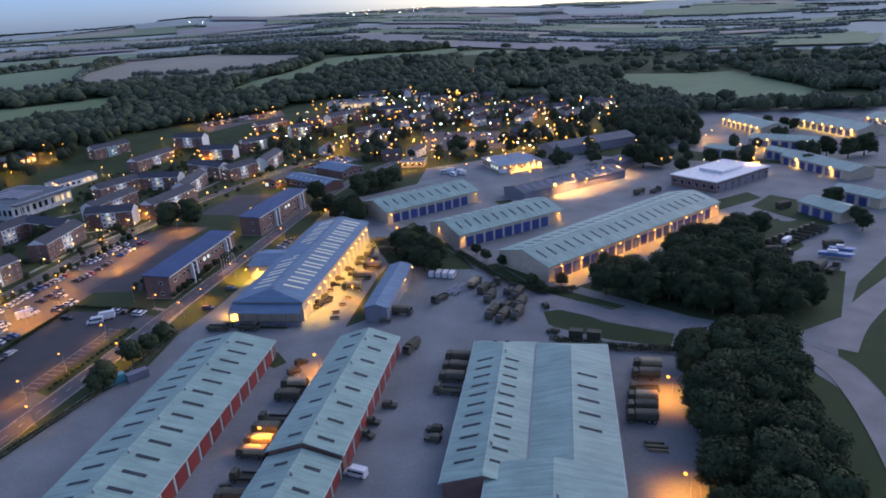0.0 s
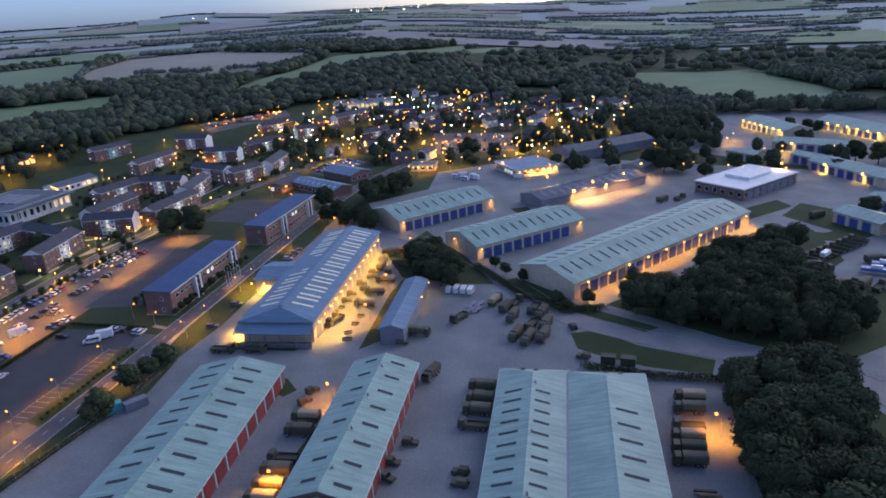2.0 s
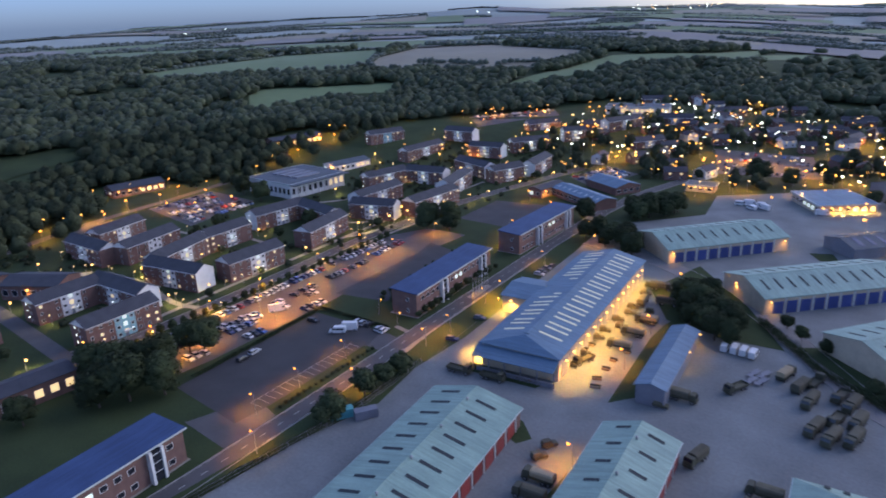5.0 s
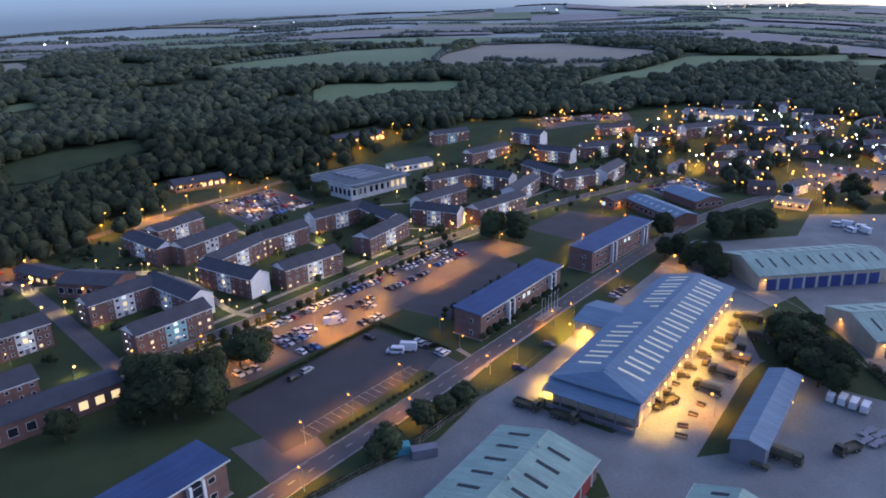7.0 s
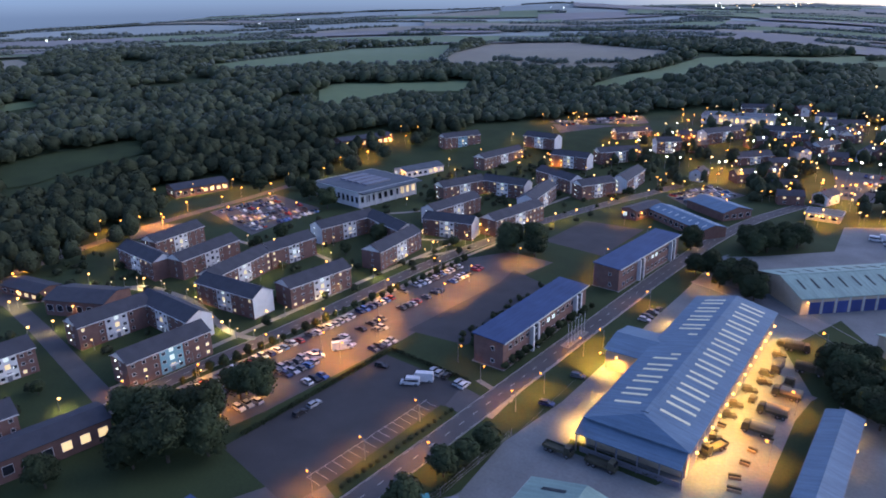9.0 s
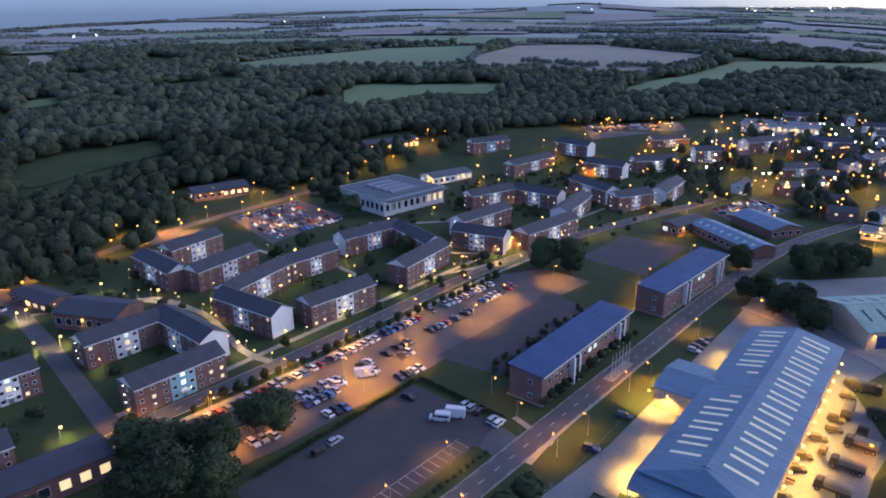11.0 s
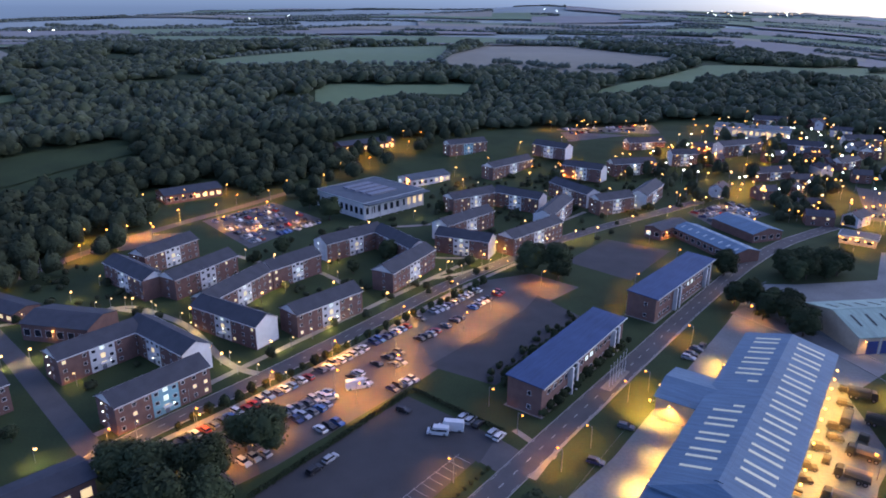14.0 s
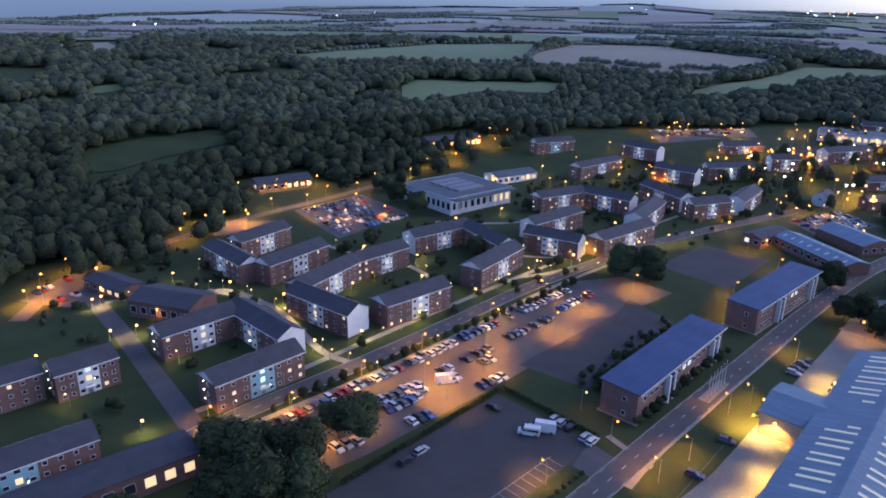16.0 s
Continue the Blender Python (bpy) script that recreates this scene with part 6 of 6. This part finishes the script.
for x, y, az, k, t in ((-3.2, -23.4, 218, 0, "white minibus standing alone on the dark car park"), (-2.2, -19.8, 218, 1, "white high-roofed van beside a minibus"), (-34.8, -24.4, 65, 1, "white high-roofed van among parked cars"), (101.7, 41, 95, 0, "white minibus in a row of four"), (104.4, 41.2, 95, 0, "white minibus in a row of four"),
                       (107.1, 41.2, 95, 0, "white minibus in a row of four"), (109.8, 41.2, 95, 0, "white minibus in a row of four"), (126.2, -77, 175, 0, "white van parked beside a shed"), (232, 98, 60, 1, "white high-roofed lorry in the far yard")):
    van(x, y, az, k, t)
for i, (x, y, az) in enumerate(((50, 205, 10), (54, 208, 10), (57, 200, 150), (62, 203, 150), (60, 208, 20), (88, 208, 30), (93, 214, 30))):
    van(x, y, az, i % 2, "white van beside the lamp-lit pavilion")
for v in VANS:
    for o in (*v.children_recursive, v):
        bpy.data.objects.remove(o)


def make_truck(cover):
    e = thing("army_truck", "army truck", "truck", pose(0, 0, -50), "army trucks")
    s = Solid()
    s.box(-3.9, -0.5, 0.75, 3.4, 0.5, 1.0)
    part("chassis", s, M_OLIVE, e)
    s = profile([(1.7, 0.8), (1.7, 2.75), (1.95, 2.85), (3.0, 2.8), (3.35, 2.0), (3.45, 1.0), (3.4, 0.7)], 2.35, 2.2, zsplit=2.0)
    part("cab", s, M_OLIVE, e)
    s = Solid()
    s.prism([(3.12, -1.0, 2.65), (3.38, -1.05, 2.0), (3.38, 1.05, 2.0), (3.12, 1.0, 2.65)], (0.06, 0, 0.02))
    part("windscreen", s, M_AUTOGLASS, e)
    s = Solid()
    s.box(-4.0, -1.22, 1.0, 1.45, 1.22, 1.2)
    s.box(-4.0, -1.22, 1.2, 1.45, -1.16, 1.7)
    s.box(-4.0, 1.16, 1.2, 1.45, 1.22, 1.7)
    s.box(-4.0, -1.16, 1.2, -3.94, 1.16, 1.7)
    part("cargo_bed", s, M_OLIVE, e)
    if cover is not None:
        s = Solid()
        out = [(-1.2, 1.55), (-1.22, 2.7), (-0.95, 3.05), (0, 3.15), (0.95, 3.05), (1.22, 2.7), (1.2, 1.55)]
        s.prism([(-3.95, y, z) for y, z in out], (5.35, 0, 0))
        part("canvas_cover", s, cover, e)
    s = Solid()
    s.box(3.42, -1.15, 0.55, 3.6, 1.15, 0.85)
    part("bumper", s, M_OLIVE, e)
    for x in (2.5, -1.7, -3.0):
        for y in (-1.02, 1.02):
            part("wheel", W_TRUCK, None, e, at=pose(x, y, 0.55))
    return e


TRUCKS = [make_truck(M_CANVAS), make_truck(M_SAND), make_truck(None)]


def make_jeep():
    e = thing("jeep", "jeep", "jeep", pose(0, 0, -50), "army jeeps")
    s = profile([(-2.0, 0.45), (-2.0, 1.1), (0.5, 1.1), (0.6, 1.08), (1.85, 1.02), (1.95, 0.5), (1.8, 0.4), (-1.9, 0.4)], 1.7, 1.65, zsplit=0.8)
    part("body", s, M_OLIVE, e)
    s = profile([(-1.98, 1.08), (-1.95, 1.9), (-1.8, 1.98), (0.1, 1.95), (0.5, 1.1)], 1.62, 1.45, zsplit=1.4)
    part("soft_top", s, M_CANVAS, e)
    s = Solid()
    s.prism([(0.18, -0.7, 1.85), (0.54, -0.75, 1.15), (0.54, 0.75, 1.15), (0.18, 0.7, 1.85)], (0.04, 0, 0.02))
    part("windscreen", s, M_AUTOGLASS, e)
    for x in (-1.25, 1.25):
        for y in (-0.76, 0.76):
            part("wheel", W_JEEP, None, e, at=pose(x, y, 0.38))
    s = Solid()
    s.tube((-2.05, -0.3, 0.9), (-2.25, -0.3, 0.9), 0.36, 0.36, 12)
    part("spare_wheel", s, M_TYRE, e)
    return e


JEEP = make_jeep()


def truck(x, y, az, k, label):
    return tagged(copy_thing(TRUCKS[k], pose(x, y, 0.03, 0, 0, az)), label)


T0, T1, T2 = "olive army truck with canvas cover", "army truck with sand-coloured cover", "olive flatbed army truck"
TT = (T0, T1, T2)
for x, y, az, k in ((132.2, -21.5, 187, 0), (133.4, -27.6, 187, 0), (134.2, -33, 187, 0), (135, -39.5, 187, 2), (116.5, -18.7, 262, 0),
                    (185, -14.5, 190, 1), (185, -20, 190, 0), (185, -27.5, 190, 2), (185, -32, 190, 1), (185.2, -36.5, 190, 0), (185.6, -40.8, 190, 0)):
    truck(x, y, az, k, TT[k] + " beside the wide workshop")
for x, y, az, k in ((92, -46.5, 190, 1), (93.6, -52.5, 190, 0), (95.5, -63, 190, 2), (96.5, -67.5, 190, 0), (97.8, -72.6, 190, 1), (98.6, -77, 190, 1), (102.5, -85, 190, 2), (103.5, -92, 190, 0), (106, -103, 190, 0)):
    truck(x, y, az, k, TT[k] + " in the lane between two sheds")
for x, y, az, k in ((112.5, 18.3, 250, 2), (126, 29.6, 80, 0), (129.9, 22.4, 265, 0), (121, 34, 80, 1), (128.4, 34.5, 80, 2), (134, 9.9, 262, 0), (138.2, 8, 262, 0), (142.4, 10.8, 262, 0), (137, 17.6, 262, 2), (141.5, 19, 262, 0), (138.6, 26.6, 262, 0), (135.2, 30, 262, 2)):
    truck(x, y, az, k, TT[k] + " on the open concrete yard")
# the sand-covered trucks at y 32.8 and 43.9 stand in for box crates
for x, y, az, k in ((72, 7.5, 258, 2), (66.7, 58, 100, 0), (66.2, 73.7, 20, 0), (73, 48, 95, 2), (74, 62, 10, 0), (76, 22, 190, 1), (75.2, 32.8, 190, 1), (74.4, 43.9, 190, 1), (103.7, 5.3, 5, 0), (46.5, -19, 10, 2), (57, -16.6, 10, 2)):
    truck(x, y, az, k, TT[k] + " near the lit workshop")
for x, y, az, k in ((226, 86, 20, 0), (229, 83, 20, 2), (232, 68, 60, 0), (236, 70, 60, 2), (240, 72, 60, 0), (244, 70, 60, 2), (248, 96, 20, 0), (170, 168, 60, 0), (178, 172, 60, 2), (128, 120, 140, 0), (133, 116, 150, 2), (214, 118, 55, 0), (217, 122, 55, 0), (236, 150, 40, 0)):
    truck(x, y, az, k, TT[k] + " in a far yard")
for i in range(8):
    truck(227 + i * 2.7, 94 + i * 3.4, 150, 2, T2 + " in a long parked row")
for x, y, az in ((122.7, -49.4, 10), (121.5, -57.5, 8), (122.5, -62.9, -14), (137.6, -56.8, 180), (138.6, -60.6, 180), (156, 1.6, 165), (87, -33.8, 60), (87.7, -39.2, 60), (66.5, 40, 30), (67.5, 47, 30), (70, 12, 30), (70.5, 3, 30), (64, 66, 20), (62, 74, 20), (69, 36, 100), (67, 30, 30), (68, 24, 40), (66, 52, 20), (150, 20, 120), (100.5, -1.5, 10), (82, 70, 30)):
    tagged(copy_thing(JEEP, pose(x, y, 0.03, 0, 0, az)), "small olive army jeep parked on the concrete")
for v in TRUCKS + [JEEP]:
    for o in (*v.children_recursive, v):
        bpy.data.objects.remove(o)


# ---- trailers, containers, yard clutter ----
def container(x, y, az, material, label, L=6.1):
    e = thing("shipping_container", label, "container", pose(x, y, 0.02, 0, 0, az))
    s = Solid()
    n = int(L / 0.42)
    top = []
    for i in range(n):
        x0 = -L / 2 + 0.05 + i * 0.42
        top += [(x0, 1.2), (x0 + 0.1, 1.24), (x0 + 0.26, 1.24), (x0 + 0.36, 1.2)]
    s.prism([(-L / 2, -1.2, 0.12)] + [(a, -b, 0.12) for a, b in top] + [(L / 2, -1.2, 0.12), (L / 2, 1.2, 0.12)] + [(a, b, 0.12) for a, b in reversed(top)] + [(-L / 2, 1.2, 0.12)], (0, 0, 2.43))
    part("body", s, material, e)
    for sy in (-0.6, 0.6):
        s = Solid()
        s.box(L / 2, sy - 0.56, 0.2, L / 2 + 0.05, sy + 0.56, 2.45)
        d = part("door", s, material, e)
        s = Solid()
        s.tube((L / 2 + 0.08, sy, 0.25), (L / 2 + 0.08, sy, 2.4), 0.03)
        part("locking_bar", s, M_STEEL, d)
    s = Solid()
    for px in (-L / 2 + 0.2, L / 2 - 0.2):
        s.box(px - 0.15, -1.2, 0, px + 0.15, 1.2, 0.12)
    part("foot_rail", s, M_STEEL, e)


M_TURQ = mat("turquoise_steel", (0.08, 0.38, 0.40), (0.06, 0.30, 0.32), 0.5)
M_GREENSTEEL = mat("green_steel", (0.04, 0.20, 0.10), (0.03, 0.15, 0.08), 0.5)
container(37.2, -56.5, 62, M_TURQ, "turquoise steel container beside the yard hedge")
container(42.3, -52.5, 62, M_GREYCLAD, "grey steel skip container beside the hedge")
container(41, -104, 66, M_GREENSTEEL, "green steel container by the long shed")
container(163.3, 0.5, 0, M_OLIVE, "olive box body standing by the grass bank", 4.0)
container(168.8, 0.6, 0, M_OLIVE, "olive box body standing by the grass bank", 4.0)
for i, (x, y) in enumerate(((113.5, 30), (116, 31), (114.2, 25.5), (116.6, 26.5))):
    e = thing("flat_trailer", "low empty flat trailer on the concrete", "trailer", pose(x, y, 0.03, 0, 0, 78), "flat trailers")
    s = Solid()
    s.box(-2.6, -0.85, 0.6, 2.7, 0.85, 0.68)
    part("deck", s, M_GREYCLAD, e)
    s = Solid()
    s.box(-2.6, -0.5, 0.45, 3.6, -0.38, 0.6)
    s.box(-2.6, 0.38, 0.45, 3.6, 0.5, 0.6)
    part("frame", s, M_STEEL, e)
    for sy in (-0.75, 0.75):
        part("wheel", W_JEEP, None, e, at=pose(-0.6, sy, 0.38))
for x, y, az, w in ((79.4, 8, 10, 2.2), (80, 1.5, 30, 2.6), (81.9, -2.8, 20, 3.0), (78.6, 14, 0, 2.0), (79.5, 21, 5, 2.0), (189, -50, 8, 4.5), (190, -51.5, 8, 4.5), (99.3, -88.5, 20, 2.4), (101.5, -89.5, 10, 2.0), (68, 15, 9, 2.4), (68.5, 19, 9, 2.0)):
    e = thing("equipment_crate", "stacked steel equipment frame lying on the yard", "equipment", pose(x, y, 0.03, 0, 0, az), "yard equipment")
    for k in range(3):
        s = Solid()
        s.box(-w / 2, -0.8 + k * 0.6, 0, w / 2, -0.45 + k * 0.6, 0.7 + 0.3 * (k % 2))
        part("beam", s, M_OLIVE if k else M_SAND, e)
M_HULL = mat("boat_blue", (0.10, 0.22, 0.42), (0.08, 0.17, 0.34), 0.45)
for x, y, az, L in ((247, 84, -12, 12), (250, 90, -12, 9)):
    e = thing("work_boat", "blue work boat resting on a yard cradle", "boat", pose(x, y, 0.03, 0, 0, az))
    s = profile([(-L / 2, 0.9), (-L / 2, 2.1), (L / 2 - 1.5, 2.2), (L / 2, 2.4), (L / 2 - 1.8, 0.9)], 2.0, 2.6, zsplit=1.2)
    part("hull", s, M_HULL, e)
    s = Solid()
    s.box(-L / 4, -0.8, 2.1, 0.5, 0.8, 3.2)
    part("cabin", s, M_WHITE, e)
    for px in (-L / 3, L / 4):
        s = Solid()
        s.box(px - 0.15, -1.0, 0, px + 0.15, 1.0, 0.95)
        part("cradle", s, M_STEEL, e)


def fence(line, h, label, step=6.0):
    e = thing("fence", label, "fence", pose(line[0][0], line[0][1], 0))
    x0, y0 = line[0]
    for (ax, ay), (bx, by) in zip(line, line[1:]):
        d = math.hypot(bx - ax, by - ay)
        n = max(1, int(d / step))
        for i in range(n):
            t = i / n
            s = Solid()
            px, py = ax + (bx - ax) * t - x0, ay + (by - ay) * t - y0
            s.tube((px, py, 0), (px, py, h), 0.05, 0.04, 6)
            part("post", s, M_STEEL, e)
        for z in (0.3, h * 0.5, h - 0.1):
            s = Solid()
            s.tube((ax - x0, ay - y0, z), (bx - x0, by - y0, z), 0.025, 0.025, 5)
            part("rail", s, M_STEEL, e)


fence([(34, -22), (38, -50), (37, -110)], 2.2, "steel post fence along the hedge of the yard")
fence([(199, -66), (196, -28), (194, -8)], 2.2, "steel post fence between yard and wood")
fence([(150, 22), (144, 27), (128, 42), (106, 66)], 2.2, "steel post fence along the curving road")
